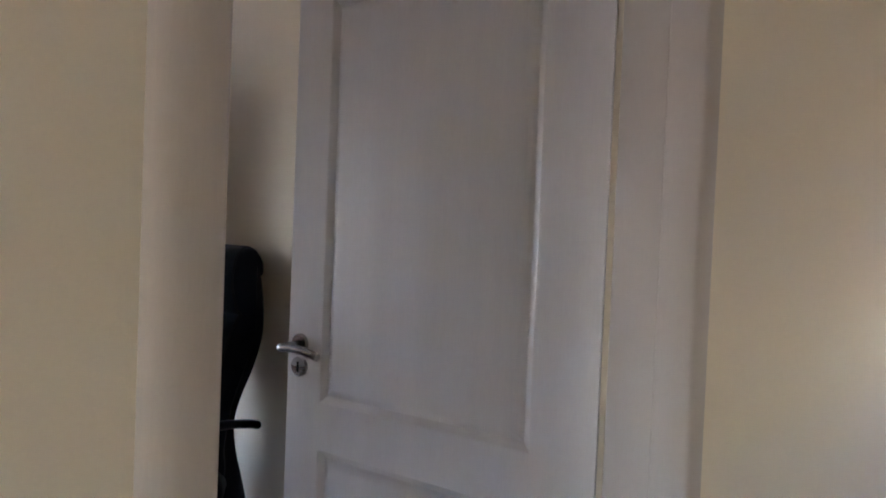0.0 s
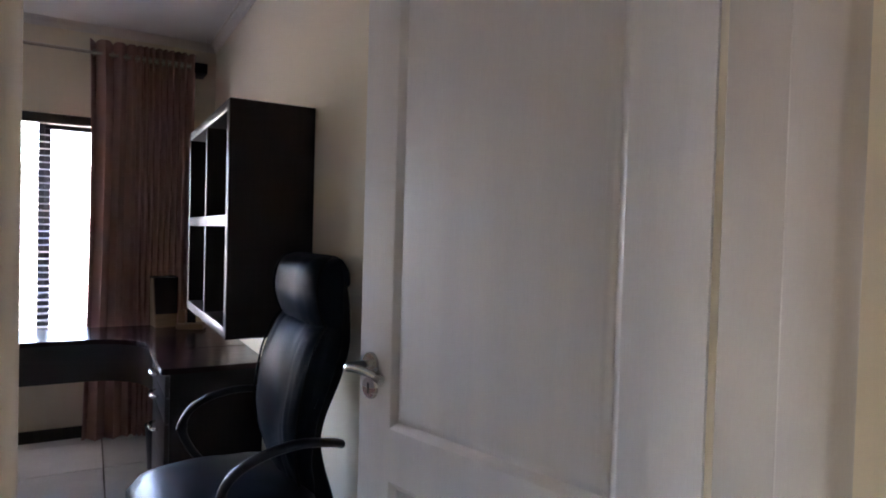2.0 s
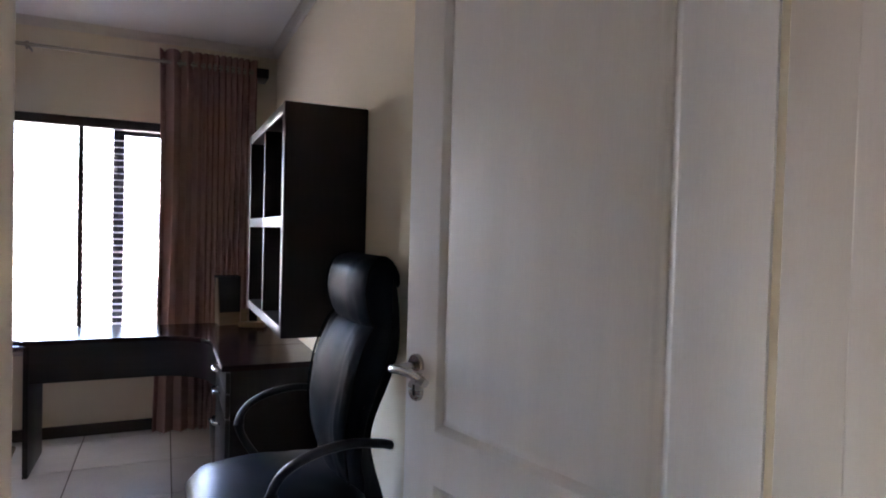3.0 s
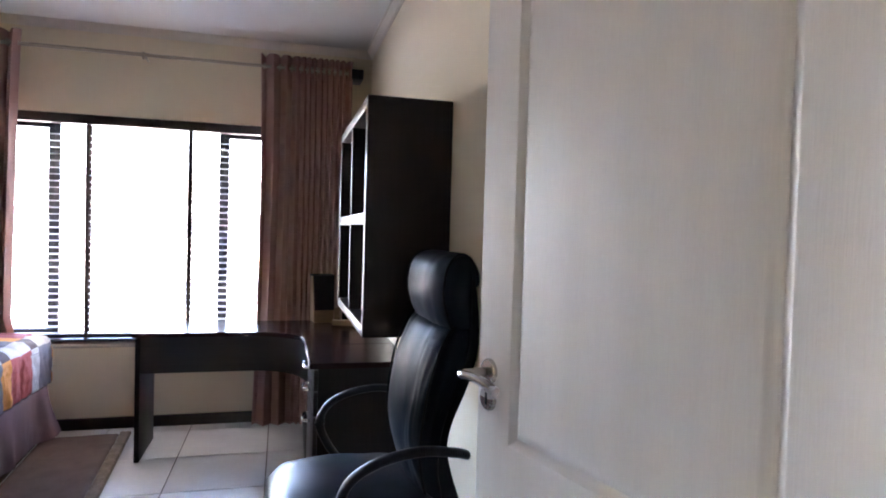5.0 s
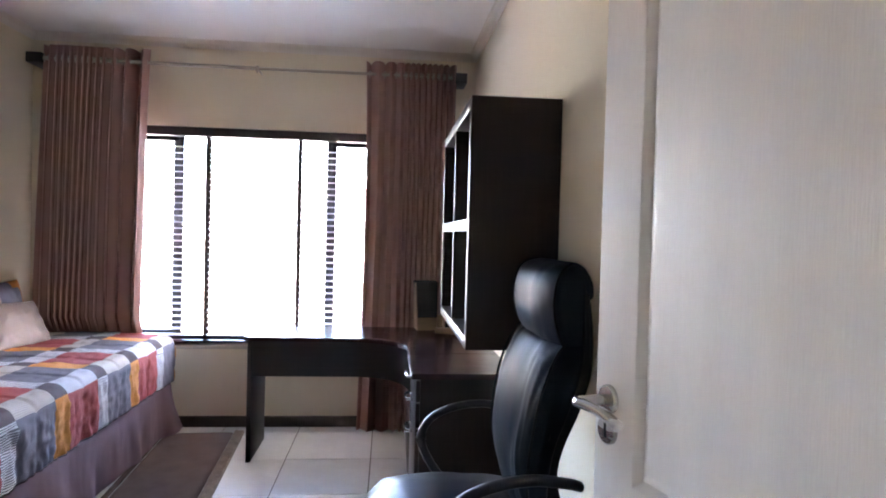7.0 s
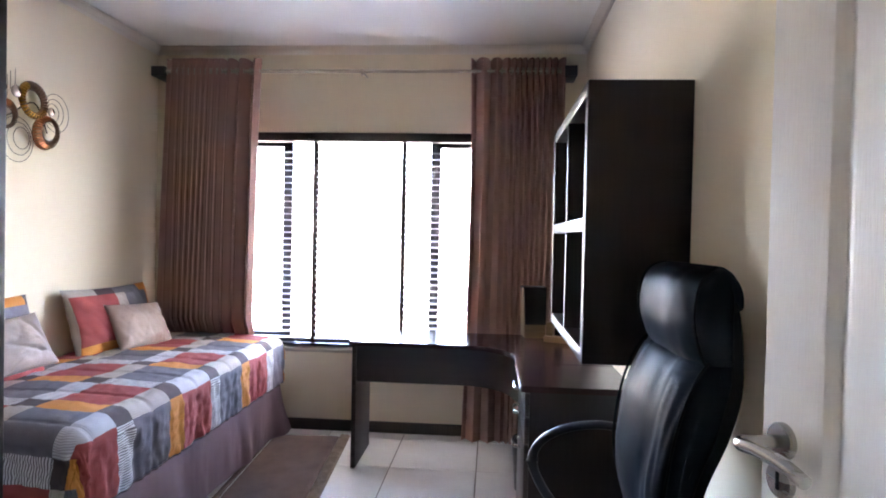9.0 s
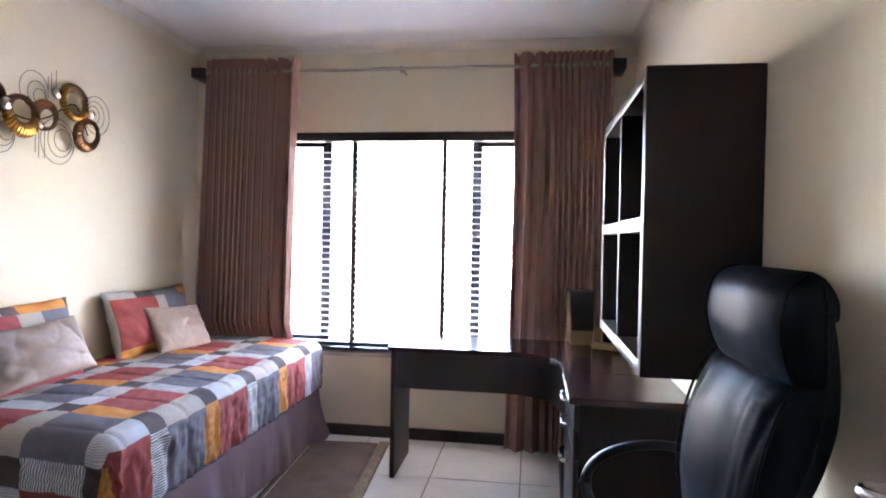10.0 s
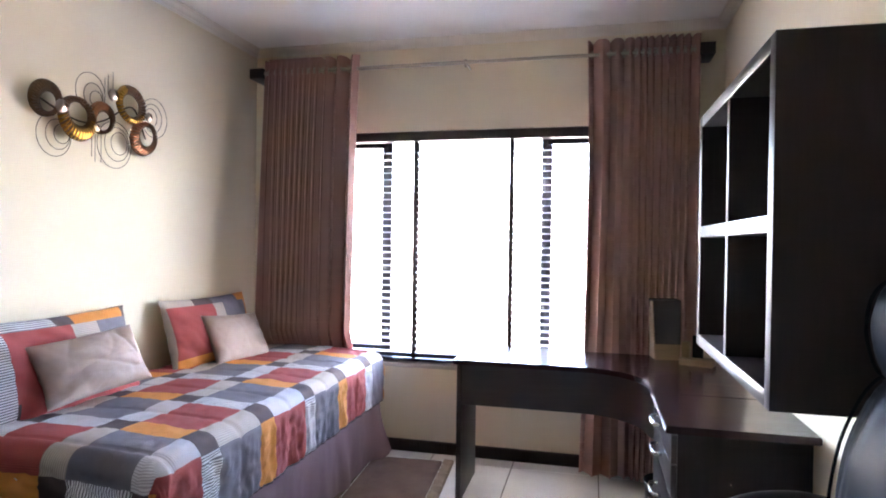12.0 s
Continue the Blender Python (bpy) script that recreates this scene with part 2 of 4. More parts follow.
T = 0.22
wall("wall_left", [(XL - T, XL, YC, YW + T, 0, H)])
wall("wall_right", [(XR, XR + T, YD, YW + T, 0, H)])
wall("wall_window", [(XL, WX0, YW, YW + T, 0, H), (WX1, XR, YW, YW + T, 0, H),
                     (WX0, WX1, YW, YW + T, 0, WZ0), (WX0, WX1, YW, YW + T, WZ1, H)])
wall("wall_door", [(XL, DX0 - 0.018, YC, YD, 0, H), (DX1 + 0.03, CX1, YC, YD, 0, H),
                   (DX0 - 0.018, DX1 + 0.03, YC, YD, DH + 0.03, H)])
wall("wall_corridor_back", [(CX0, CX1, CY0 - T, CY0, 0, H)])
# the corridor's unseen ends, each with an opening added to daylight corridor and door
wall("wall_corridor_far", [(CX1, CX1 + T, CY0 - T, -0.5, 0, H), (CX1, CX1 + T, 0.2, YD, 0, H),
                           (CX1, CX1 + T, -0.5, 0.2, 0, 1.05), (CX1, CX1 + T, -0.5, 0.2, 1.38, H)])
wall("wall_corridor_near", [(CX0 - T, CX0, CY0 - T, -0.55, 0, H), (CX0 - T, CX0, 0.2, YD, 0, H),
                            (CX0 - T, CX0, -0.55, 0.2, 0, 1.05), (CX0 - T, CX0, -0.55, 0.2, 1.56, H)])
wall("wall_corridor_side", [(CX0 - T, XL - T, YC, YD, 0, H)])
bm = bmesh.new()
box(bm, CX0 - T, CX1 + T, CY0 - T, YW + T, H, H + 0.12)
tagged(part("ceiling", bm, M_CEIL, smooth=None), "flat white painted ceiling", "ceiling", kind="structure")
bm = bmesh.new()
box(bm, CX0 - T, CX1 + T, CY0 - T, YW + T, -0.2, -0.004)
floor = tagged(part("floor", bm, M_GROUT, smooth=None), "cream square ceramic floor tiles with dark grout", "floor", kind="structure")

# cornice: a stepped cove round the room
COVE = [(0.6 * a, 0.6 * b) for a, b in ((0, 0), (0.010, 0), (0.012, 0.012), (0.022, 0.014), (0.028, 0.032), (0.042, 0.052), (0.060, 0.063), (0.064, 0.072), (0.082, 0.073), (0.082, 0.082), (0, 0.082))]
zc = H - 0.0495
bm = bmesh.new()
extrude_profile(bm, COVE, (XL, YW, zc), (XR, YW, zc), (0, -1, 0))
extrude_profile(bm, COVE, (XL, YD, zc), (XL, YW, zc), (1, 0, 0))
extrude_profile(bm, COVE, (XR, YD, zc), (XR, YW, zc), (-1, 0, 0))
extrude_profile(bm, COVE, (XL, YD, zc), (XR, YD, zc), (0, 1, 0))
tagged(part("trim", bm, M_CORNICE, smooth=30), "white moulded cornice round the ceiling", "cornice", kind="structure")
SK = [(0, 0), (0.016, 0), (0.016, 0.062), (0.012, 0.070), (0.004, 0.074), (0, 0.074)]
bm = bmesh.new()
extrude_profile(bm, SK, (XL, YW, 0), (XR, YW, 0), (0, -1, 0))
extrude_profile(bm, SK, (XL, 1.4, 0), (XL, YW - 0.016, 0), (1, 0, 0))
extrude_profile(bm, SK, (XR, YD, 0), (XR, YW - 0.016, 0), (-1, 0, 0))
tagged(part("baseboard", bm, M_SKIRT, smooth=30), "dark stained wooden skirting board", "skirting board", kind="structure")

# ---- door frame and leaf ----
door = thing("door_1", pose(0, 0, 0), "white panelled interior door standing open into the bedroom", "door", kind="structure")
# pressed steel frame: lining, raised stop, and a rolled band that laps the corridor wall
FACE = YC - 0.015
bm = bmesh.new()
box(bm, DX1, DX1 + 0.028, YC + 0.001, YD, 0, DH, 0.003)
box(bm, DX0 - 0.028, DX0, YC + 0.001, YD, 0, DH, 0.003)
box(bm, DX0 - 0.028, DX1 + 0.028, YC + 0.001, YD, DH, DH + 0.028, 0.003)
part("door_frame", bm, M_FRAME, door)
bm = bmesh.new()
for at0, across, lip, stop, out in ((DX1, 1, 0.018, 0.615, 0.050), (DX0, -1, 0.036, 0.562, 0.020)):
    line = [(0.0, stop), (-lip + 0.007, stop - 0.001), (-lip + 0.002, stop - 0.003), (-lip, stop - 0.007), (-lip, FACE + 0.008), (-lip + 0.002, FACE + 0.003), (-lip + 0.007, FACE),
            (out - 0.024, FACE), (out - 0.013, FACE + 0.003), (out - 0.004, FACE + 0.009), (out, YC - 0.0005), (0.0, YC - 0.0005)]
    rows = [[(at0 + across * a, b, z) for a, b in line] for z in (0.0, DH + 0.05)]
    vs = sheet(bm, rows, close_u=True)
    bm.faces.new(vs[0][::-1]), bm.faces.new(vs[1])
box(bm, DX0 + 0.037, DX1 - 0.019, FACE, 0.60, DH - 0.012, DH, 0.003)
box(bm, DX0 + 0.037, DX1 - 0.019, FACE, YC - 0.0005, DH + 0.0005, DH + 0.05, 0.003)
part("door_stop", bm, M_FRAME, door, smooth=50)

HINGE = Vector((1.242, 0.722, 0))
LEAF_W, LEAF_H, LEAF_T = 0.79, 2.03, 0.04
turn = 104.5
leaf_m = pose(HINGE.x, HINGE.y, 0.008, 0, 0, turn)   # local x runs from the hinge to the lock edge, local y out of the visible face


def panel(bm, x0, x1, z0, z1, y=0.0):
    """A sunk panel in the face y: ogee step down, flat, slope up to a raised field."""
    steps = [(0, 0), (0.002, -0.0008), (0.005, -0.003), (0.015, -0.0105), (0.018, -0.0115), (0.020, -0.0108), (0.023, -0.0085), (0.036, -0.0030), (0.039, -0.0025)]
    loops = []
    for ins, d in steps:
        loops.append([bm.verts.new((x, y + d, z)) for x, z in ((x0 + ins, z0 + ins), (x1 - ins, z0 + ins), (x1 - ins, z1 - ins), (x0 + ins, z1 - ins))])
    for a, b in zip(loops, loops[1:]):
        for k in range(4):
            bm.faces.new((a[k], a[(k + 1) % 4], b[(k + 1) % 4], b[k]))
    bm.faces.new(loops[-1])
    return loops[0]


PX0, PX1 = 0.130, 0.682
PANELS = [(0.22, 0.820), (0.933, 1.90)]
bm = bmesh.new()
xs, zs = (0, PX0, PX1, LEAF_W), (0, PANELS[0][0], PANELS[0][1], PANELS[1][0], PANELS[1][1], LEAF_H)
for j in range(5):
    for i in range(3):
        if i == 1 and j in (1, 3):
            continue
        bm.faces.new([bm.verts.new((x, 0, z)) for x, z in ((xs[i], zs[j]), (xs[i + 1], zs[j]), (xs[i + 1], zs[j + 1]), (xs[i], zs[j + 1]))])
for z0, z1 in PANELS:
    panel(bm, PX0, PX1, z0, z1)
cs = [(0, 0), (LEAF_W, 0), (LEAF_W, LEAF_H), (0, LEAF_H)]
for k in range(4):
    (xa, za), (xb, zb) = cs[k], cs[(k + 1) % 4]
    bm.faces.new([bm.verts.new(p) for p in ((xa, 0, za), (xb, 0, zb), (xb, -LEAF_T, zb), (xa, -LEAF_T, za))])
bm.faces.new([bm.verts.new((x, -LEAF_T, z)) for x, z in cs])
bmesh.ops.remove_doubles(bm, verts=bm.verts, dist=0.0002)
leaf = part("door_leaf", bm, M_DOOR, door, smooth=25)
leaf.matrix_world = leaf_m

# lever on a round rose, with a keyhole plate under it
KX, KZ, RZ = 0.748, 1.013, 1.068
bm = bmesh.new()
lathe(bm, [(0.0255, 0), (0.0255, 0.006), (0.0235, 0.009), (0.012, 0.0095)], 28, Matrix.Translation((KX, 0.0005, RZ)) @ pose(0, 0, 0, -90))
rose = part("rose", bm, M_STEEL, leaf, "brushed steel rose")
bm = bmesh.new()
tube(bm, smooth_path([(KX, 0.006, RZ), (KX, 0.040, RZ), (KX + 0.003, 0.062, RZ), (KX - 0.010, 0.073, RZ + 0.001), (KX - 0.040, 0.074, RZ + 0.004),
                      (KX - 0.084, 0.072, RZ + 0.002), (KX - 0.122, 0.070, RZ - 0.008)]), 0.0092, 14)
part("handle", bm, M_STEEL, leaf, "curved brushed steel lever handle")
bm = bmesh.new()
lathe(bm, [(0.0255, 0), (0.0255, 0.005), (0.0235, 0.008), (0.010, 0.0085)], 28, Matrix.Translation((KX, 0.0005, KZ)) @ pose(0, 0, 0, -90))
part("keyhole_plate", bm, M_STEEL, leaf, "brushed steel keyhole plate")
bm = boxed(KX - 0.0035, KX + 0.0035, 0.0085, 0.0098, KZ - 0.013, KZ + 0.012, bevel=0.001)
part("keyhole", bm, M_HOLE, leaf, "dark keyhole slot")
for hz in (0.20, 1.88):
    bm = bmesh.new()
    lathe(bm, [(0.006, -0.045), (0.006, 0.045)], 12, Matrix.Translation((-0.004, 0.004, hz)))
    part("hinge", bm, M_STEEL, leaf, "steel butt hinge")

# ---- window ----
win = thing("window_1", pose(0, 0, 0), "wide dark bronze aluminium window with three panes", "window", kind="structure")
FY = YW + 0.12
bm = bmesh.new()
for a in ((WX0, WX1, WZ0, WZ0 + 0.05), (WX0, WX1, WZ1 - 0.05, WZ1), (WX0, WX0 + 0.05, WZ0 + 0.05, WZ1 - 0.05), (WX1 - 0.05, WX1, WZ0 + 0.05, WZ1 - 0.05),
          (-0.820, -0.785, WZ0 + 0.05, WZ1 - 0.05), (0.207, 0.240, WZ0 + 0.05, WZ1 - 0.05)):
    box(bm, a[0], a[1], FY, FY + 0.05, a[2], a[3], 0.003)
part("window_frame", bm, M_ALU, win)
for x0, x1 in ((WX0 + 0.05, -0.820), (0.240, WX1 - 0.05)):
    bm = bmesh.new()
    s = 0.035
    z0, z1 = WZ0 + 0.05, WZ1 - 0.05
    for a in ((x0, x1, z0, z0 + s), (x0, x1, z1 - s, z1), (x0, x0 + s, z0 + s, z1 - s), (x1 - s, x1, z0 + s, z1 - s)):
        box(bm, a[0], a[1], FY + 0.004, FY + 0.044, a[2], a[3], 0.003)
    sash = part("sash", bm, M_ALU, win, "dark opening sash")
for x0, x1 in ((WX0 + 0.085, -0.855), (-0.785, 0.207), (0.275, WX1 - 0.085)):
    ob = part("pane", boxed(x0, x1, FY + 0.022, FY + 0.027, WZ0 + 0.05, WZ1 - 0.05, bevel=0), M_GLASS, win, "clear glass pane", smooth=None)
    ob.visible_shadow = False
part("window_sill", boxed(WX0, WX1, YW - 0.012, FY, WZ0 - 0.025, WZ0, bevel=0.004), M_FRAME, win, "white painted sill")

# venetian blind inside the reveal
blind = thing("venetian_blind", pose(0, YW + 0.055, 0), "venetian blind with open white slats and dark brown tapes", "blind")
part("valance", boxed(WX0 + 0.005, WX1 - 0.005, -0.045, 0.03, WZ1 - 0.062, WZ1 - 0.002, bevel=0.004), M_VALANCE, blind, "dark brown valance")
part("bottom_rail", boxed(WX0 + 0.01, WX1 - 0.01, -0.025, 0.025, WZ0 + 0.012, WZ0 + 0.028, bevel=0.004), M_VALANCE, blind, "dark brown bottom rail")
bm = bmesh.new()
prof = [(-0.025, 0), (-0.012, 0.0028), (0, 0.0036), (0.012, 0.0028), (0.025, 0), (0.025, -0.0026), (0.012, 0.0002), (0, 0.001), (-0.012, 0.0002), (-0.025, -0.0026)]
extrude_profile(bm, prof, (WX0 + 0.01, 0, 0), (WX1 - 0.01, 0, 0), (0, 1, 0))
slat_mesh = mesh("slat", bm, M_SLAT, smooth=40)
PITCH = 0.0434
for k in range(31):
    s = new("slat", slat_mesh)
    s.parent = blind
    s.matrix_basis = pose(0, 0, WZ0 + 0.065 + k * PITCH, 4 + 2 * math.sin(k * 1.7), 0, 0.05 * math.sin(k * 2.3))
for x in (-1.190, -0.596, 0.028, 0.652):
    bm = bmesh.new()
    for y in (-0.0275, 0.0275):
        box(bm, x - 0.0125, x + 0.0125, y - 0.0008, y + 0.0008, WZ0 + 0.02, WZ1 - 0.06)
    part("tape", bm, M_TAPE, blind, "dark brown ladder tape", smooth=None)

# ---- curtains and rod ----
ROD_Z, ROD_Y = 2.44, 4.577
rod = thing("curtain_rod", pose(0, ROD_Y, ROD_Z), "thin brushed steel telescopic curtain rod above the window", "curtain rod")
for x0, x1, r in ((-1.655, -0.20, 0.0115), (-0.27, 1.15, 0.0095)):
    part("rod", tube(bmesh.new(), [(x0, 0, 0), (x1, 0, 0)], r, 14), M_ROD, rod)
bm = bmesh.new()
lathe(bm, [(0.016, -0.010), (0.019, -0.004), (0.019, 0.004), (0.016, 0.010)], 16, pose(-0.235, 0, 0, 0, 90, 0))
box(bm, -0.240, -0.230, 0.0, YW - ROD_Y, -0.006, 0.006, 0.002)
box(bm, -0.241, -0.229, -0.008, 0.008, -0.030, -0.008, 0.003)
part("centre_bracket", bm, M_ROD, rod, "small steel centre bracket")
for x0, x1 in ((-1.675, -1.580), (1.080, 1.166)):
    part("end_bracket", boxed(x0, x1, -0.03, YW - ROD_Y, -0.036, 0.030, bevel=0.004), M_VALANCE, rod, "dark wooden end bracket")


def curtain(name, x0, x1, folds, seed, label, inner, flare=0.0):
    """An eyelet curtain: a sheet waving about the rod, with a stiff header and soft folds that drift lower down."""
    rnd = random.Random(seed)
    ob = thing(name, pose(0, ROD_Y, 0), label, "curtain", "curtains at the window")
    n, top, bottom = folds * 20 + 1, 2.520, 0.02
    # uneven fold widths, widest at the inner edge of the curtain
    w = [rnd.uniform(0.7, 1.0) for _ in range(folds)]
    if inner > 0:
        w[-1], w[-2], w[-3], w[0] = 2.3, 1.8, 1.4, 1.5
    else:
        w[0], w[1], w[2], w[-1] = 2.3, 1.8, 1.4, 1.3
    cum = [sum(w[:i]) for i in range(folds + 1)]
    rows, back = [], []
    zs = [top, top - 0.02, top - 0.05, top - 0.09, top - 0.14] + [top - 0.14 - (top - 0.14 - bottom) * k / 22 for k in range(1, 23)]
    ph = [rnd.uniform(0, 6.28) for _ in range(6)]
    for z in zs:
        drop = (top - z) / (top - bottom)
        row, brow = [], []
        for i in range(n):
            f = i / 20
            k = min(int(f), folds - 1)
            u = (cum[k] + (f - k) * w[k]) / cum[-1]
            x = x0 + (x1 - x0) * u
            amp = 0.045 - 0.008 * drop + 0.007 * math.sin(u * 9 + ph[0])
            y = amp * math.sin(2 * math.pi * f) + 0.010 * drop * math.sin(u * 17 + ph[1] + drop * 2)
            x += 0.012 * drop * math.sin(u * 11 + ph[2] + drop * 3) + 0.010 * math.sin(4 * math.pi * f) * (0.6 + 0.4 * drop)
            x += inner * 0.02 * (1 - drop) ** 6 * (u if inner > 0 else 1 - u)
            x -= flare * drop * (1 - 0.7 * u)
            press = min(1, max(0, (0.745 - z) / 0.09)) if inner > 0 else 0      # pushed back by the bed
            y = y * (1 - 0.35 * press) + 0.055 * press * press * (3 - 2 * press)
            row.append(Vector((x, y, z + 0.006 * math.cos(4 * math.pi * f) * (z == top))))
        for i, p in enumerate(row):
            a, b = row[max(i - 1, 0)], row[min(i + 1, n - 1)]
            d = Vector((b.x - a.x, b.y - a.y, 0)).normalized()
            brow.append(p + Vector((-d.y, d.x, 0)) * 0.004)
        rows.append(row + brow[::-1])
    bm = bmesh.new()
    sheet(bm, rows, close_u=True)
    part("cloth", bm, M_CURTAIN, ob, smooth=70)
    for i in range(folds * 2 + 1):
        f = i / 2
        k = min(int(f), folds - 1)
        u = (cum[k] + (f - k) * w[k]) / cum[-1]
        bm = bmesh.new()
        s = 0.9 if i % 2 else -0.9
        ring = [(0.021 * math.cos(t) * 0.35, 0.021 * math.cos(t) * s, 0.021 * math.sin(t)) for t in (2 * math.pi * q / 16 for q in range(16))]
        tube(bm, ring, 0.0030, 6, closed=True)
        part("eyelet", bm, M_ROD, ob, "steel eyelet ring").matrix_basis = Matrix.Translation((x0 + (x1 - x0) * u, 0, ROD_Z))
    return ob


curtain("curtain", -1.575, -0.935, 12, 3, "mocha brown eyelet curtain hanging in deep folds behind the bed", 1, 0.075)
curtain("curtain", 0.507, 1.095, 12, 8, "mocha brown eyelet curtain hanging in folds behind the desk", -1, 0.030)

# ---- wardrobe beside the door ----
wardrobe = thing("wardrobe", pose(XL, YD, 0), "tall dark brown wooden wardrobe against the door wall", "wardrobe")
WW, WD, WH = 1.699, 0.655, 2.42
part("side_panel", boxed(WW - 0.02, WW, 0.0, WD, 0, WH), M_WENGE_Z, wardrobe)
part("side_panel", boxed(0.004, 0.024, 0.0, WD, 0, WH), M_WENGE_Z, wardrobe)
part("top", boxed(0.024, WW - 0.02, 0.0, WD - 0.02, WH - 0.02, WH), M_WENGE, wardrobe)
part("plinth", boxed(0.024, WW - 0.02, 0.0, WD - 0.05, 0, 0.08), M_WENGE, wardrobe)
part("back_panel", boxed(0.024, WW - 0.02, 0.002, 0.012, 0.08, WH - 0.02), M_WENGE_Z, wardrobe)
for i in range(3):
    x = 0.026 + i * (WW - 0.046) / 3
    d = part("door", boxed(x, x + (WW - 0.046) / 3 - 0.004, WD - 0.02, WD, 0.085, WH - 0.024, bevel=0.003), M_WENGE_Z, wardrobe)
    part("handle", tube(bmesh.new(), [(x + 0.05, WD + 0.02, 0.98), (x + 0.05, WD + 0.02, 1.16)], 0.005, 8), M_STEEL, d, "slim steel bar handle")

# ---- wall shelf ----
shelf = thing("wall_shelf", pose(0.93, 2.493, 0.965), "dark wenge wall shelf with four empty square compartments", "shelf")
SW, SH, SD = 1.02, 0.883, XR - 0.93
part("side_panel", boxed(0, SD, 0, 0.045, 0, SH, bevel=0.002), M_WENGE_Z, shelf)
part("side_panel", boxed(0, SD, SW - 0.045, SW, 0, SH, bevel=0.002), M_WENGE_Z, shelf)
part("top", boxed(0, SD, 0.045, SW - 0.045, SH - 0.042, SH, bevel=0.002), M_WENGE_Y, shelf)
part("bottom", boxed(0, SD, 0.045, SW - 0.045, 0, 0.042, bevel=0.002), M_WENGE_Y, shelf)
part("middle_shelf", boxed(0.001, SD, 0.045, SW - 0.045, 0.416, 0.458, bevel=0.002), M_WENGE_Y, shelf)
for z0, z1 in ((0.042, 0.416), (0.458, SH - 0.042)):
    part("divider", boxed(0.002, SD, SW / 2 - 0.016, SW / 2 + 0.016, z0, z1, bevel=0.002), M_WENGE_Z, shelf)
part("back_panel", boxed(SD - 0.012, SD - 0.002, 0.045, SW - 0.045, 0.042, SH - 0.042, bevel=0), M_WENGE_Z, shelf)

# ---- desk ----
desk = thing("desk", pose(0, 0, 0), "dark mahogany corner desk with rounded inner edge and drawers", "desk")
DZ = 0.743


def slab(outline, z0, z1, bevel=0.003):
    bm = bmesh.new()
    f = bm.faces.new([bm.verts.new((x, y, z0)) for x, y in outline])
    r = bmesh.ops.extrude_face_region(bm, geom=[f])
    bmesh.ops.translate(bm, vec=(0, 0, z1 - z0), verts=[v for v in r["geom"] if isinstance(v, bmesh.types.BMVert)])
    bmesh.ops.bevel(bm, geom=[e for e in bm.edges if abs(e.verts[0].co.z - e.verts[1].co.z) < 1e-6], offset=bevel, segments=2, affect="EDGES")
    return bm


FYD = 4.035   # front edge under the window
arc = [(0.775 - 0.30 + 0.30 * math.sin(a), FYD - 0.30 + 0.30 * math.cos(a)) for a in (radians(9 * k) for k in range(11))]
part("desk_top", slab([(-0.165, 4.49), (-0.165, FYD)] + arc + [(0.775, 3.585), (1.246, 3.585), (1.246, 4.49)], DZ - 0.026, DZ), M_DESK, desk)
part("desk_return_top", slab([(0.775, 3.106), (1.246, 3.106), (1.246, 3.582), (0.775, 3.582)], DZ - 0.026, DZ), M_DESK, desk)
part("end_panel", boxed(-0.148, -0.122, FYD + 0.012, 4.47, 0, DZ - 0.026, bevel=0.002), M_WENGE_Z, desk)
# apron that follows the curve
bm = bmesh.new()
path = [(-0.122, FYD + 0.02), (0.30, FYD + 0.02)] + [(x - 0.0, y + 0.02) for x, y in arc[:-1]] + [(0.795, 3.72)]
rows = []
for x, y in path:
    rows.append([(x, y, 0.508), (x, y, DZ - 0.026), (x + 0.004, y + 0.016, DZ - 0.026), (x + 0.004, y + 0.016, 0.508)])
vs = sheet(bm, rows, close_u=True)
bm.faces.new(vs[0][::-1]), bm.faces.new(vs[-1])
part("apron", bm, M_WENGE, desk, smooth=50)
ped = part("pedestal", boxed(0.815, 1.225, 3.118, 3.70, 0.0, DZ - 0.027, bevel=0.002), M_WENGE_Z, desk)
for k, (z0, z1) in enumerate(((0.612, 0.708), (0.495, 0.606), (0.03, 0.489))):
    d = part("drawer", boxed(0.795, 0.8145, 3.122, 3.696, z0, z1, bevel=0.002), M_WENGE_Y, desk)
    hz = (0.664, 0.552, 0.395)[k]
    loop = smooth_path([(0.797, 3.530, hz), (0.778, 3.530, hz), (0.765, 3.518, hz), (0.759, 3.465, hz), (0.765, 3.412, hz), (0.778, 3.400, hz), (0.797, 3.400, hz)], 5)
    part("handle", tube(bmesh.new(), loop, 0.0085, 10, flat=0.75), M_CHROME, d, "curved chrome pull")
part("edging", tube(bmesh.new(), [(0.772, 3.110, DZ - 0.013), (0.772, 3.60, DZ - 0.013)], 0.0035, 8), M_CHROME, desk, "thin bright metal edging strip")

# ---- waste bin under the desk ----
waste = thing("waste_bin", pose(0.892, 3.89, 0), "dark brown round waste bin under the desk", "waste bin")
part("bin_body", lathe(bmesh.new(), [(0.02, 0.0), (0.098, 0.0), (0.100, 0.006), (0.117, 0.262), (0.120, 0.27), (0.115, 0.27), (0.096, 0.02), (0.02, 0.014)], 32), M_VALANCE, waste)
part("rim", tube(bmesh.new(), [(0.118 * math.cos(t), 0.118 * math.sin(t), 0.27) for t in (2 * math.pi * q / 32 for q in range(32))], 0.003, 6, closed=True), M_VALANCE, waste)

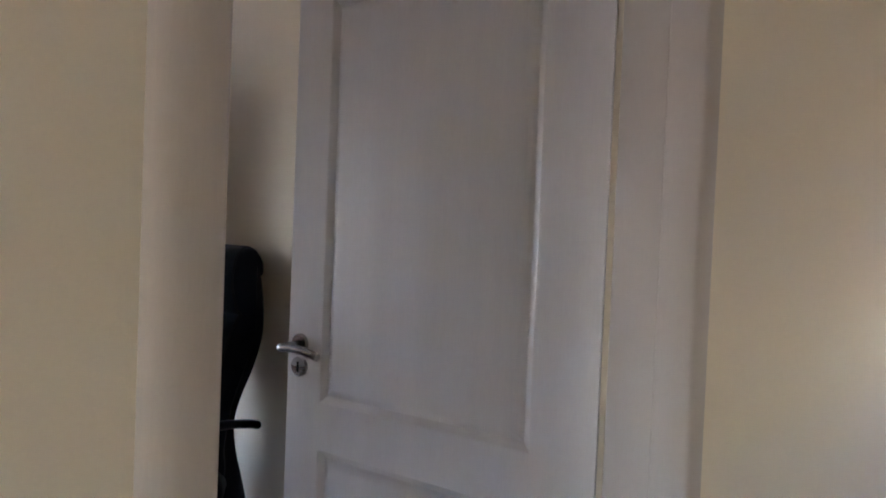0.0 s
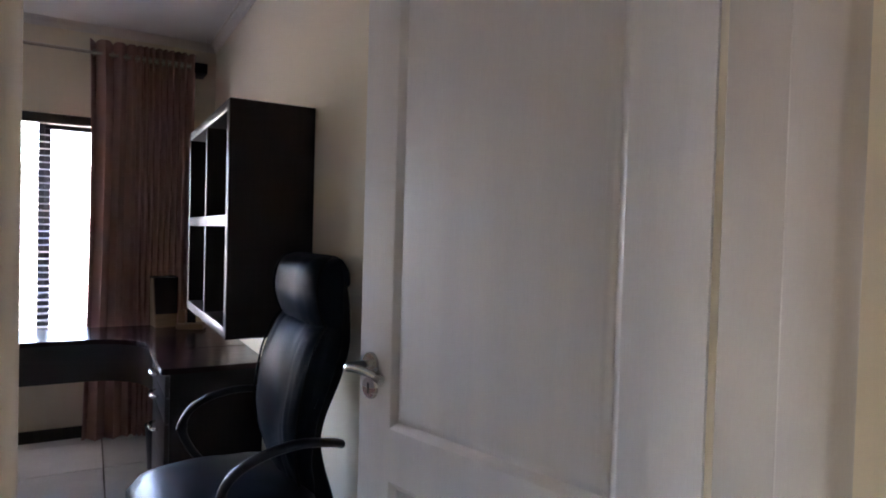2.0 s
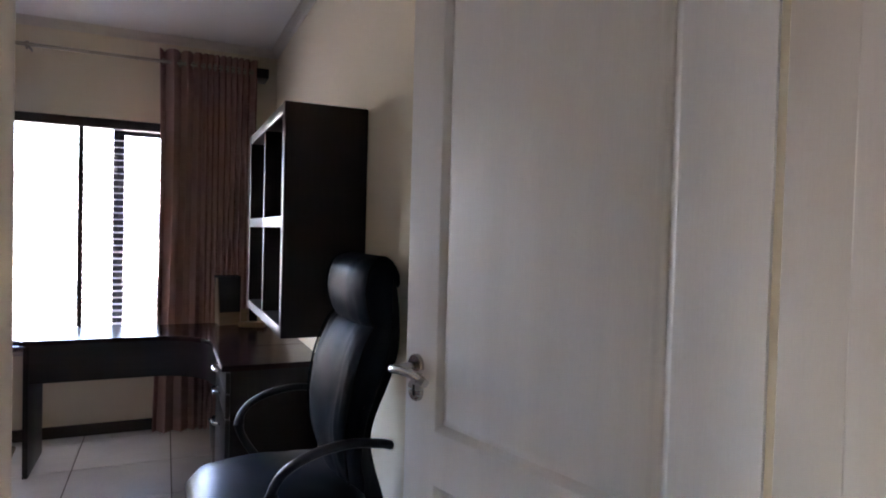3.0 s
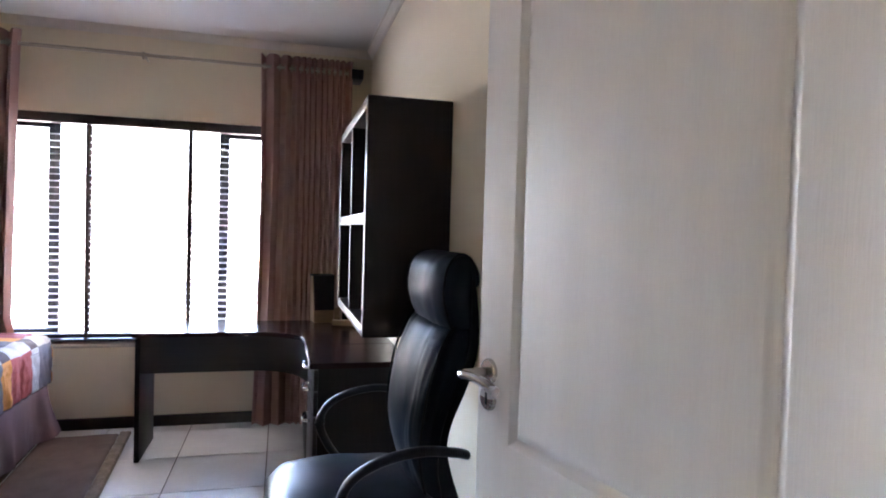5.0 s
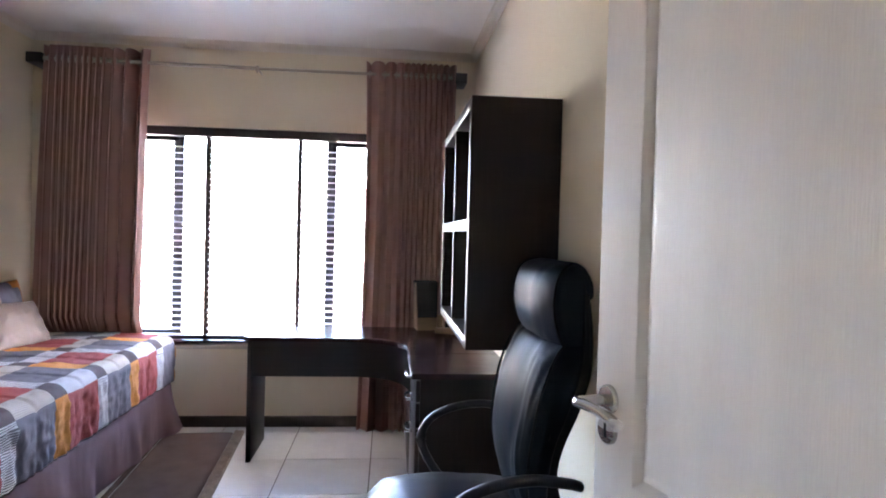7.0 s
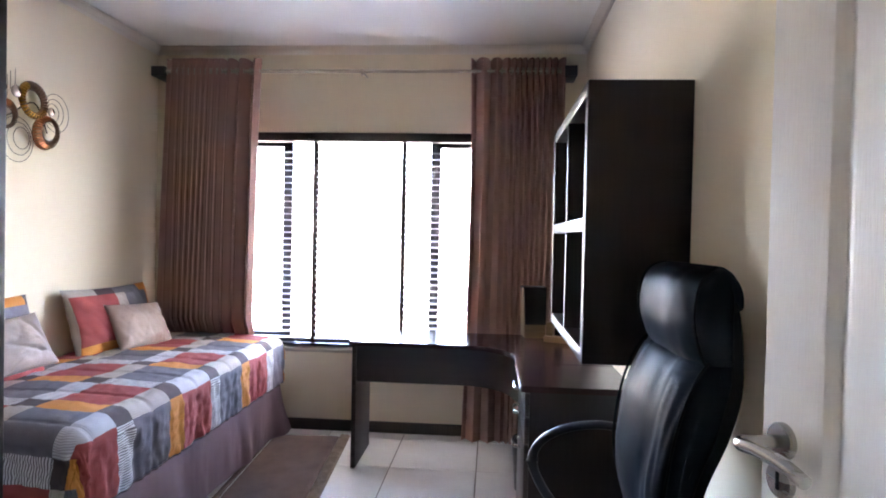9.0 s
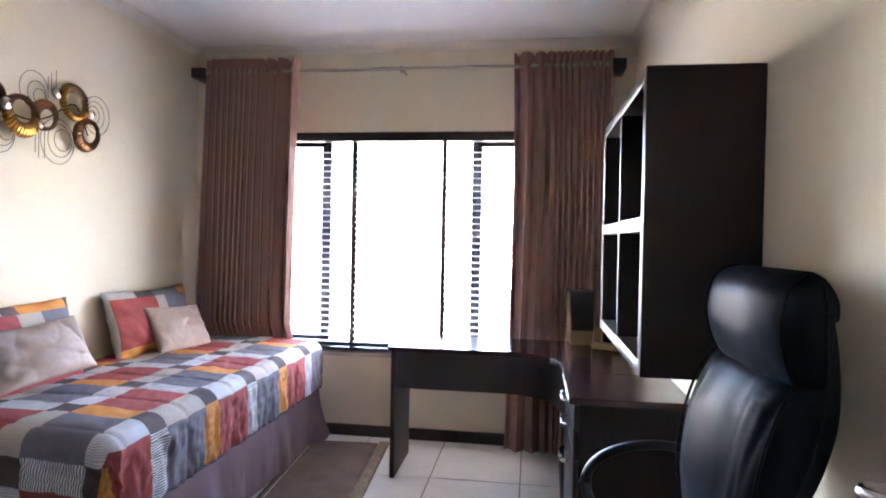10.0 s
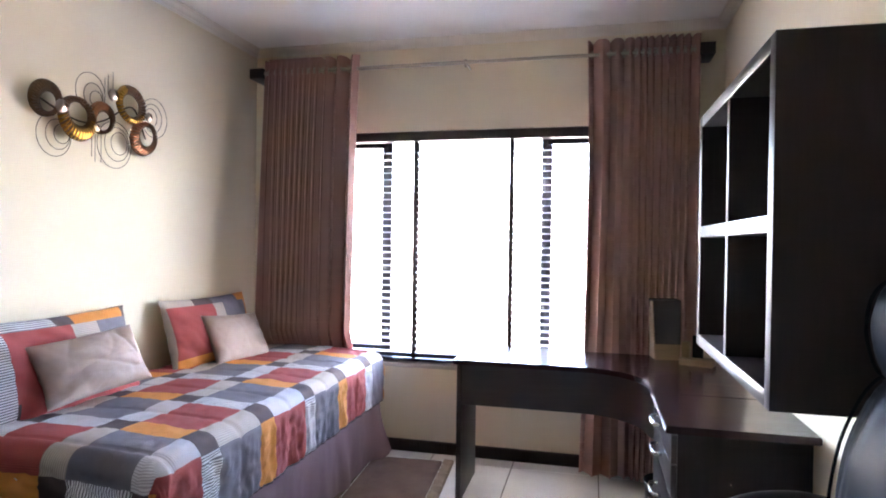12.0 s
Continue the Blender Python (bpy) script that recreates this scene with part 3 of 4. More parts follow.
# ---- things on the desk ----
spk = thing("desk_speaker", pose(0.913, 4.405, DZ, 0, 0, 8) @ Matrix.Diagonal((1.18, 1, 1, 1)), "small dark speaker with a beech wood base on the desk", "speaker")
bm = bmesh.new()
vs = [bm.verts.new(p) for p in ((-0.055, -0.05, 0), (0.055, -0.05, 0), (0.055, 0.08, 0), (-0.055, 0.08, 0), (-0.062, -0.02, 0.31), (0.062, -0.02, 0.31), (0.062, 0.07, 0.31), (-0.062, 0.07, 0.31))]
for f in ((0, 1, 2, 3), (4, 7, 6, 5), (0, 4, 5, 1), (1, 5, 6, 2), (2, 6, 7, 3), (3, 7, 4, 0)):
    bm.faces.new([vs[i] for i in f])
bmesh.ops.bevel(bm, geom=list(bm.edges), offset=0.004, segments=2, affect="EDGES")
part("cabinet", bm, M_PINE, spk, "beech wood cabinet")
bm = bmesh.new()
vs = [bm.verts.new(p) for p in ((-0.052, -0.0465, 0.085), (0.056, -0.0465, 0.085), (0.061, -0.024, 0.315), (-0.058, -0.024, 0.315),
                                (-0.052, -0.030, 0.085), (0.056, -0.030, 0.085), (0.061, 0.075, 0.318), (-0.064, 0.075, 0.318))]
for f in ((0, 1, 2, 3), (4, 7, 6, 5), (0, 3, 7, 4), (1, 5, 6, 2), (3, 2, 6, 7), (0, 4, 5, 1)):
    bm.faces.new([vs[i] for i in f])
bmesh.ops.translate(bm, vec=(0, -0.006, 0), verts=bm.verts)
part("grille", bm, M_GRILLE, spk, "black cloth grille", smooth=30)
org = thing("desk_organiser", pose(1.05, 4.265, DZ, 0, 0, -20), "low beech wood desk stand with an upright holder", "desk organiser")
part("base", boxed(-0.075, 0.085, -0.05, 0.05, 0, 0.035, bevel=0.004), M_PINE, org)
part("post", boxed(-0.070, -0.030, -0.02, 0.02, 0.035, 0.115, bevel=0.004), M_PINE, org)
part("holder", boxed(-0.022, 0.03, 0.0, 0.018, 0.035, 0.15, bevel=0.004), M_PLASTIC, org, "dark plastic holder")

# ---- rug ----
rug = thing("rug", pose(-0.225, 3.86, 0, 0, 0, 4.0), "brown pile runner rug with a tan shaggy border beside the bed", "rug")
RW, R0, R1 = 0.54, -0.78, 0.75


def pile(x0, x1, y0, y1, h, nx, ny, amp):
    bm = bmesh.new()
    rows = [[(x0 + (x1 - x0) * i / nx, y0 + (y1 - y0) * j / ny,
              (0.001 if i in (0, nx) or j in (0, ny) else h + amp * noise.noise((i * 0.9, j * 0.9, x0)))) for i in range(nx + 1)] for j in range(ny + 1)]
    sheet(bm, rows)
    vs = [bm.verts.new(p) for p in ((x0, y0, 0.0005), (x1, y0, 0.0005), (x1, y1, 0.0005), (x0, y1, 0.0005))]
    bm.faces.new(vs)
    return bm


part("rug_centre", pile(-RW + 0.035, -0.07, R0 + 0.05, R1 - 0.012, 0.012, 30, 90, 0.003), M_RUG, rug, smooth=80)
part("border", pile(-0.066, 0, R0, R1, 0.017, 12, 160, 0.010), M_RUGEDGE, rug, "tan shaggy border", smooth=80)
part("border", pile(-RW, -RW + 0.031, R0, R1, 0.012, 8, 160, 0.005), M_RUGSHADE, rug, "low border coloured dull brown for the bed skirt's shade", smooth=80)

# ---- bed ----
BX0, BX1, BY0, BY1, BZ = XL + 0.01, -0.755, 2.53, 4.585, 0.640
bed = thing("bed", pose(0, 0, 0), "single bed with a mauve brown pleated skirt along the wall", "bed")
part("base", boxed(BX0 + 0.02, BX1 - 0.02, BY0 + 0.02, BY1 - 0.02, 0.08, 0.38, bevel=0.01), M_MATTRESS, bed)
part("mattress", boxed(BX0 + 0.005, BX1 - 0.01, BY0 + 0.01, BY1 - 0.005, 0.38, BZ - 0.02, bevel=0.05, seg=4), M_MATTRESS, bed, "white mattress")
for x in (BX0 + 0.1, BX1 - 0.12):
    for y in (BY0 + 0.1, BY1 - 0.1):
        part("leg", lathe(bmesh.new(), [(0.02, 0.0), (0.028, 0.08)], 12, Matrix.Translation((x, y, 0))), M_PLASTIC, bed)
# skirt: hangs from the base, flares and ripples towards the floor
bm = bmesh.new()
loop = []
for k in range(140):
    loop.append((BX1 - 0.008, BY1 - (BY1 - BY0) * k / 140, 1, 0))
for k in range(70):
    loop.append((BX1 - 0.008 - (BX1 - BX0) * k / 69, BY0 + 0.012, 0, -1))
rows = []
for j in range(13):
    d = j / 12
    row = []
    for k, (x, y, nx, ny) in enumerate(loop):
        flare = 0.012 * d
        end = max(0, 1 - k / 9) ** 1.3 if nx else 0
        rip = (0.006 * math.sin(k * 0.27 + 0.9 * math.sin(k * 0.07)) + 0.032 * max(0, math.sin(k * 0.150 + 1.6 * math.sin(k * 0.037) + 0.5 * d)) ** 4 + 0.012 * noise.noise((k * 0.11 - d * 0.6, d * 1.5, 0)) + 0.006 * noise.noise((k * 0.33, d * 3, 4))) * d
        row.append((x + nx * (flare + rip + 0.06 * end * d * d), y + ny * (flare + rip) + (0.04 * end * d), 0.395 - (0.373 - 0.012 * end) * d))
    rows.append(row)
inner = [[(p[0] - q[2] * 0.004, p[1] - q[3] * 0.004, p[2]) for p, q in zip(row, loop)] for row in rows]
sheet(bm, rows), sheet(bm, inner)
part("bed_skirt", bm, M_SKIRTCLOTH, bed, "mauve brown cloth bed skirt", smooth=80)

# quilt: patchwork spread over the bed, unfolded coordinates u across and v along
PATCH = [M_RED, M_ORANGE, M_CHARCOAL, M_TAUPE, M_BROWN, M_STRIPE, M_PALE]
DROP = 0.238
UW, VL = BX1 - BX0 + 0.01, BY1 - BY0
R = 0.07


def fall(e):
    """Distance past an edge to (outward, downward) over a soft rounded edge."""
    if e <= 0:
        return 0.0, 0.0
    q = R * math.pi / 2
    if e < q:
        return R * math.sin(e / R), R * (1 - math.cos(e / R))
    return R + 0.012 * (e - q), R + (e - q)


def quilt_point(u, v):
    """u from the wall across to the open side, v from the far end to the near end; R is the edge's rounding."""
    eu, ev, ef = u - (UW - R), v - (VL - R), (R - 0.05) - v
    ou, du = fall(eu)
    ov, dv = fall(ev)
    x, y = BX0 + min(u, UW - R) + ou, BY1 - min(max(v, 0), VL - R) - ov
    if eu > 0 and ev > 0:
        phi = math.atan2(ev, eu)
        o, d = fall(max(eu, ev))
        x, y = BX0 + UW - R + o * math.cos(phi) * 1.05, BY1 - VL + R - o * math.sin(phi) * 1.05
    else:
        d = max(du, dv)
    if v < 0:
        _, df = fall(-v)
        d, y = max(d, df), BY1 + min(0.02, -v * 0.3)
    z = BZ + 0.03 * math.sin(math.pi * min(max(u / UW, 0), 1)) * 0.6 + 0.012 - d
    # quilting: puffed squares between stitched lines, with small creases
    sv, su = ((v - V0 - 0.245) / 0.385) % 1.0, ((u - UW + 0.065) / 0.345) % 1.0
    line = math.exp(-(min(sv, 1 - sv) * 0.385 / 0.009) ** 2) + 0.3 * math.exp(-(min(su, 1 - su) * 0.345 / 0.010) ** 2)
    puff = (0.006 * (4 * sv * (1 - sv)) ** 0.5 - 0.006 * min(line, 1)) * (0.55 if d > R else 1) + 0.006 * noise.noise((u * 9, v * 7, 3)) + 0.0035 * noise.noise((u * 34, v * 20, 7))
    if d > R:
        puff += 0.006 * noise.noise((v * 16 + u * 5, u * 4, 1)) - 0.007 * (1 - abs(noise.noise((v * 17 + 0.8 * u, u * 4, 5)))) ** 6 - 0.006 * (1 - abs(noise.noise((v * 26 - 8 * u, u * 12, 8)))) ** 7 + 0.003
        if eu > ev:
            x += puff * 1.3
        else:
            y -= puff * 1.3
    else:
        z += puff
    return Vector((x, y, z))


# column cuts across (wide and narrow in turn) and row cuts along
WIDE, NARROW = 0.24, 0.105
ROWS = ((1, 0.105), (2, 0.28), (5, 0.105), (0, 0.28))        # orange, charcoal, striped, red
NROWS = ((4, 0.105), (3, 0.28), (4, 0.105), (6, 0.28))       # brown, taupe, brown, pale
PERIOD = 0.77
edges = [UW + DROP + 0.03, UW + DROP - 0.008, -0.73 - BX0]
wide = False
while edges[-1] > 0:
    edges.append(edges[-1] - (WIDE if wide else NARROW))
    wide = not wide
edges = [max(e, 0) for e in edges][::-1]


def row_of(v, table, shift):
    w = (v + shift) % PERIOD
    for m, length in table:
        if w < length:
            return m
        w -= length
    return table[-1][0]


u_list, col = [], []
n_cols = len(edges) - 1
for i in range(n_cols):
    k = max(2, round((edges[i + 1] - edges[i]) / 0.0115))
    for s in range(k):
        u_list.append(edges[i] + (edges[i + 1] - edges[i]) * s / k)
        col.append(n_cols - 1 - i)
u_list.append(edges[-1])
cuts = {-0.12, VL + DROP + 0.03}
V0 = BY1 - 3.244          # where an orange row starts
for shift in (0.0, 0.385):
    for r in range(-4, 4):
        base = V0 + r * PERIOD - shift
        for off in (0, 0.105, 0.385, 0.49):
            if -0.12 < base + off < VL + DROP + 0.03:
                cuts.add(round(base + off, 4))
cuts = sorted(cuts)
v_list = []
for a, b in zip(cuts, cuts[1:]):
    k = max(1, round((b - a) / 0.0115))
    v_list += [a + (b - a) * s / k for s in range(k)]
v_list.append(cuts[-1])
V_SHIFT = -V0


def patch(i, j):
    c = max(col[j] - 1, 0)
    v = (v_list[i] + v_list[i + 1]) / 2
    shift = V_SHIFT + (0.385 if (c // 2) % 2 else 0.0)
    return row_of(v, ROWS if c % 2 == 0 else NROWS, shift)


bm = bmesh.new()
sheet(bm, [[quilt_point(u, v) for u in u_list] for v in v_list], mats=patch, uvs=lambda i, j: (u_list[j], v_list[i]))
quilt_ob = part("quilt", bm, PATCH, smooth=80)
sol = quilt_ob.modifiers.new("thickness", "SOLIDIFY")
sol.thickness, sol.offset = 0.006, -1
hem = [quilt_point(UW + DROP + 0.028, v) for v in v_list if v > 0] + [quilt_point(u, VL + DROP + 0.028) for u in u_list[::-1] if u < UW + DROP]
part("binding", tube(bmesh.new(), hem, 0.004, 6), M_BROWN, quilt_ob, "dark bound edge", smooth=80)
tagged(quilt_ob, "patchwork quilt in red, orange, charcoal and taupe squares", "quilt")


# ---- pillows ----
def pillow(name, w, h, t, m, materials, label, group, pick=None, seed=0, n=56, rumple=0.3):
    bm = bmesh.new()
    for side in (1, -1):
        rows = []
        for j in range(n + 1):
            b = 2 * j / n - 1
            row = []
            for i in range(n + 1):
                a = 2 * i / n - 1
                k = (max(0, 1 - a * a) * max(0, 1 - b * b)) ** 0.42
                x = a * w / 2 * (1 - 0.085 * (1 - b * b) * abs(a))
                z = b * h / 2 * (1 - 0.07 * (1 - a * a) * abs(b))
                crease = 0.010 * noise.noise((a * 2.5 + seed, b * 2.5, side)) + (0.018 if pick else 0.004) * abs(noise.noise((a * 3.2 + b * 1.5 + seed, b * 1.3 - a, side + 4))) - 0.012 * rumple * (1 - abs(noise.noise((a * 1.1 + b * 0.5 + seed, b * 0.4 - a * 0.3, side + 6)))) ** 10 - 0.007 * rumple * (1 - abs(noise.noise((a * 1.5 - b * 0.8 + seed, b * 0.5 + a * 0.3, side + 9)))) ** 14 + 0.0015 * noise.noise((a * 9 + seed, b * 9, side))
                row.append((x, -side * (t / 2 * k * (1 + 0.15 * -b) + crease * min(1, k * 2)), z))
            rows.append(row)
        sheet(bm, rows, mats=(lambda i, j: pick((j + 0.5) / n, (i + 0.5) / n)) if pick else None, uvs=lambda i, j: (i / n * h, j / n * w))
    bmesh.ops.remove_doubles(bm, verts=bm.verts, dist=0.0005)
    ob = part(name, bm, materials, smooth=80)
    ob.matrix_world = m
    return tagged(ob, label, "pillow", group)


def big_pick(a, b):
    """Patch of a pillow cover at a across and b up, both from 0 to 1."""
    if b > 0.88:
        return 3 if a < 0.30 else 4 if a < 0.52 else 2 if a < 0.84 else 1
    if a < 0.02:
        return 3
    if b < 0.16:
        return 1 if a < 0.42 else 4
    if a < 0.50:
        return 0
    if a < 0.60:
        return 3
    return 2 if a < 0.92 else 1


def near_pick(a, b):
    if b > 0.87:
        return 5 if a < 0.44 else 4 if a < 0.57 else 1 if a < 0.94 else 4
    if a < 0.145:
        return 5
    if b < 0.22:
        return 0 if a > 0.16 else 4
    if a < 0.53:
        return 0
    return 3 if a < 0.72 else 2


PIL = "pillows on the bed"
# local x along the pillow, local -y its visible face; turned to face the room
pillow("pillow", 0.72, 0.40, 0.15, pose(-1.60, 4.05, 0.83, -16, 0, 86), PATCH, "patchwork pillow in red, charcoal and taupe leaning on the wall", PIL, big_pick, 1)
pillow("pillow", 0.80, 0.42, 0.16, pose(-1.60, 3.03, 0.825, -16, 0, 90), PATCH, "patchwork pillow in red, orange and charcoal leaning on the wall", PIL, near_pick, 5)
pillow("cushion", 0.44, 0.29, 0.13, pose(-1.47, 4.11, 0.785, -28, 3, 80), M_BEIGE, "small beige satin cushion leaning on a patchwork pillow", PIL, None, 9, rumple=0.3)
pillow("cushion", 0.49, 0.265, 0.13, pose(-1.475, 3.055, 0.825, -28, -4, 82), M_BEIGE, "creased beige satin cushion leaning on a patchwork pillow", PIL, None, 13, rumple=0.8)

# ---- metal wall art ----
art = thing("wall_art", pose(XL, -0.042, 0), "metal wall sculpture of ribbed bronze discs and wire rings", "wall art")


def disc(y, z, r, hole_y, hole_z, hole_r, m, lift, tilt, bright):
    """A ribbed dished ring with its hole off centre, standing off the wall."""
    bm = bmesh.new()
    n = 96
    r *= 0.95
    rows = []
    for k in range(n):
        t = 2 * math.pi * k / n
        c, s = math.cos(t), math.sin(t)
        rib = 0.0055 * (1 if k % 3 else -1)
        oy, oz, iy, iz = r * c, r * s, hole_y + hole_r * c, hole_z + hole_r * s
        my, mz = (oy + iy) / 2, (oz + iz) / 2
        rows.append([(0.004, iy, iz), (0.010 + rib * 0.4, iy * 0.8 + oy * 0.2, iz * 0.8 + oz * 0.2), (0.016 + rib, my, mz),
                     (0.010 + rib, oy * 0.85 + iy * 0.15, oz * 0.85 + iz * 0.15), (0.0, oy, oz), (-0.004, oy, oz), (0.0, iy, iz)])
    sheet(bm, rows, close_u=True, close_v=True, mats=lambda i, j: int(bright[0] < (i / n) < bright[1] and j in (1, 2, 3) and i % 3 != 0))
    ob = part("disc", bm, (M_BRONZE, m), art, smooth=20)
    ob.matrix_basis = Matrix.Translation((lift, y, z)) @ pose(0, 0, 0, 0, tilt, 0)


def rings(y, z, radii, drift):
    for k, r in enumerate(radii):
        pts = [(0.012 + 0.004 * k, y + drift[0] * k + r * math.cos(t), z + drift[1] * k + r * 1.04 * math.sin(t)) for t in (2 * math.pi * q / 40 for q in range(40))]
        part("wire_ring", tube(bmesh.new(), pts, 0.0016, 5, closed=True), M_WIRE, art, smooth=60)


disc(3.072, 1.928, 0.082, 0.014, -0.012, 0.040, M_BRONZE, 0.030, 6, (0, 0))
disc(3.228, 1.872, 0.106, 0.006, 0.022, 0.052, M_GOLD, 0.040, -6, (0.5, 0.97))
disc(3.378, 1.906, 0.080, 0.014, -0.012, 0.042, M_COPPER, 0.025, 5, (0.2, 0.6))
disc(3.553, 2.004, 0.102, -0.004, -0.006, 0.054, M_GOLD, 0.038, -5, (0.33, 0.9))
disc(3.630, 1.852, 0.094, 0.022, 0.012, 0.048, M_COPPER, 0.045, 5, (0.25, 0.75))
rings(3.330, 2.015, (0.085, 0.055, 0.036), (0.012, -0.014))
rings(3.135, 1.786, (0.088, 0.062, 0.040), (0.016, 0.004))
rings(3.478, 1.796, (0.108, 0.078, 0.052), (0.010, 0.004))
rings(3.750, 1.977, (0.098, 0.070, 0.046), (-0.018, -0.002))
for y, z, r in ((3.132, 1.906, 0.030), (3.420, 2.020, 0.030), (3.658, 1.965, 0.024), (3.319, 1.848, 0.020)):
    bm = bmesh.new()
    bmesh.ops.create_uvsphere(bm, u_segments=18, v_segments=12, radius=r)
    bmesh.ops.scale(bm, vec=(0.45, 1, 1), verts=bm.verts)
    part("stud", bm, M_STUD, art, "polished metal stud", smooth=80).matrix_basis = Matrix.Translation((0.055, y, z))
for y0, z0, z1 in ((3.405, 2.03, 2.10), (3.425, 2.03, 2.12), (3.455, 2.03, 2.14), (3.33, 1.72, 1.83), (3.35, 1.70, 1.83), (3.385, 1.70, 1.83)):
    part("wire", tube(bmesh.new(), [(0.02, y0, z0), (0.02, y0, z1)], 0.0015, 5), M_WIRE, art, smooth=60)
part("backing_bar", tube(bmesh.new(), smooth_path([(0.008, 3.06, 1.93), (0.012, 3.26, 1.87), (0.012, 3.41, 1.90), (0.012, 3.59, 2.0), (0.008, 3.69, 1.86)]), 0.004, 6), M_WIRE, art)

# ---- office chair ----
chair = thing("office_chair", pose(1.107, 2.095, 0, 0, 0, 1.0), "high-backed black leather office chair with curved arms", "office chair")


def cushion_loft(profile, seams=(), depth=0.008, n=150, power=6.0, bulge=0.0):
    """profile rows: height, front x, back x, half width. Cross-sections are rounded oblongs; seams are vertical grooves on the front."""
    bm = bmesh.new()
    rows = []
    for z, xf, xb, hw in profile:
        cx, rx = (xf + xb) / 2, (xb - xf) / 2
        row = []
        for k in range(n):
            t = 2 * math.pi * k / n
            c, s = math.cos(t), math.sin(t)
            px = cx - math.copysign(abs(c) ** (2 / power), c) * rx
            py = math.copysign(abs(s) ** (2 / power), s) * hw
            if c > 0:
                px += bulge * (abs(py) / hw) ** 2.2
            if c > 0.2:
                for sy in seams:
                    px += depth * math.exp(-((py - sy) / 0.007) ** 2)
                px += (0.008 if z < 1.05 else 0.0025) * noise.noise((py * 20, z * 3.0, 2)) + (0.004 if z < 1.05 else 0.0) * noise.noise((py * 46, z * 5.0, 9)) + 0.002 * noise.noise((py * 30, z * 22, 5))
                px += 0.004 * math.sin(z * 420 + py * 30) * math.exp(-((z - 1.085) / 0.03) ** 2) * (abs(py) / hw) ** 3
            row.append((px, py, z))
        rows.append(row)
    vs = sheet(bm, rows, close_u=True)
    bm.faces.new(vs[0][::-1]), bm.faces.new(vs[-1])
    return bm


def fine(profile, steps=4):
    return [tuple(p) for p in np.array([[q for q in a] for a in smooth4(profile, steps)])]


def smooth4(rows, steps):
    out = []
    rows = [np.array(r, float) for r in rows]
    for i in range(len(rows) - 1):
        p0, p1, p2, p3 = rows[max(i - 1, 0)], rows[i], rows[i + 1], rows[min(i + 2, len(rows) - 1)]
        for k in range(steps):
            t = k / steps
            out.append(0.5 * (2 * p1 + (p2 - p0) * t + (2 * p0 - 5 * p1 + 4 * p2 - p3) * t * t + (3 * p1 - p0 - 3 * p2 + p3) * t ** 3))
    return out + [rows[-1]]


# local x: negative is the way the chair faces
LUMBAR = [(0.57, -0.073, 0, 0.14), (0.62, -0.093, -0.01, 0.165), (0.68, -0.113, -0.03, 0.2), (0.76, -0.128, -0.035, 0.232), (0.84, -0.126, -0.025, 0.246), (0.95, -0.108, 0.018, 0.246), (1.03, -0.082, 0.042, 0.239), (1.07, -0.062, 0.048, 0.233), (1.092, -0.044, 0.048, 0.226), (1.104, -0.022, 0.044, 0.21)]
HEAD = [(1.078, -0.022, 0.043, 0.216), (1.09, -0.04, 0.048, 0.224), (1.12, -0.058, 0.05, 0.228), (1.18, -0.072, 0.05, 0.227), (1.235, -0.068, 0.052, 0.224), (1.268, -0.056, 0.05, 0.218), (1.288, -0.036, 0.044, 0.206), (1.297, -0.012, 0.034, 0.182)]
part("backrest", cushion_loft(fine(LUMBAR), (-0.10, -0.04, 0.04, 0.10), 0.005, bulge=0.030), M_LEATHER, chair, smooth=80)
part("headrest", cushion_loft(fine(HEAD), (0.0,), 0.003, bulge=0.026), M_LEATHER, chair, smooth=80)
SHELL = [(0.46, 0.0, 0.090, 0.110), (0.56, -0.02, 0.058, 0.132), (0.66, -0.05, 0.018, 0.172), (0.76, -0.06, -0.014, 0.218), (0.84, -0.05, -0.006, 0.236), (0.94, -0.01, 0.034, 0.240), (1.03, 0.020, 0.060, 0.234), (1.12, 0.030, 0.064, 0.224), (1.20, 0.030, 0.056, 0.218), (1.24, 0.030, 0.048, 0.208)]
part("back_shell", cushion_loft(fine(SHELL)), M_PLASTIC, chair, "black back shell", smooth=80)
CAP = [(1.205, 0.046, 0.060, 0.190), (1.214, 0.036, 0.070, 0.208), (1.25, 0.016, 0.067, 0.219), (1.280, 0.002, 0.054, 0.210), (1.292, 0.006, 0.044, 0.196), (1.299, 0.016, 0.032, 0.176)]
part("headrest_cap", cushion_loft(fine(CAP), power=4.0), M_LEATHER, chair, smooth=80)
# piping along both front edges, from the seat to the top of the head
for s in (-1, 1):
    line = [(xf + 0.026, s * (hw - 0.004), z) for z, xf, xb, hw in fine(LUMBAR)[:-3] + fine(HEAD)[4:]]
    part("piping", tube(bmesh.new(), line, 0.0035, 8), M_PIPING, chair, smooth=80)
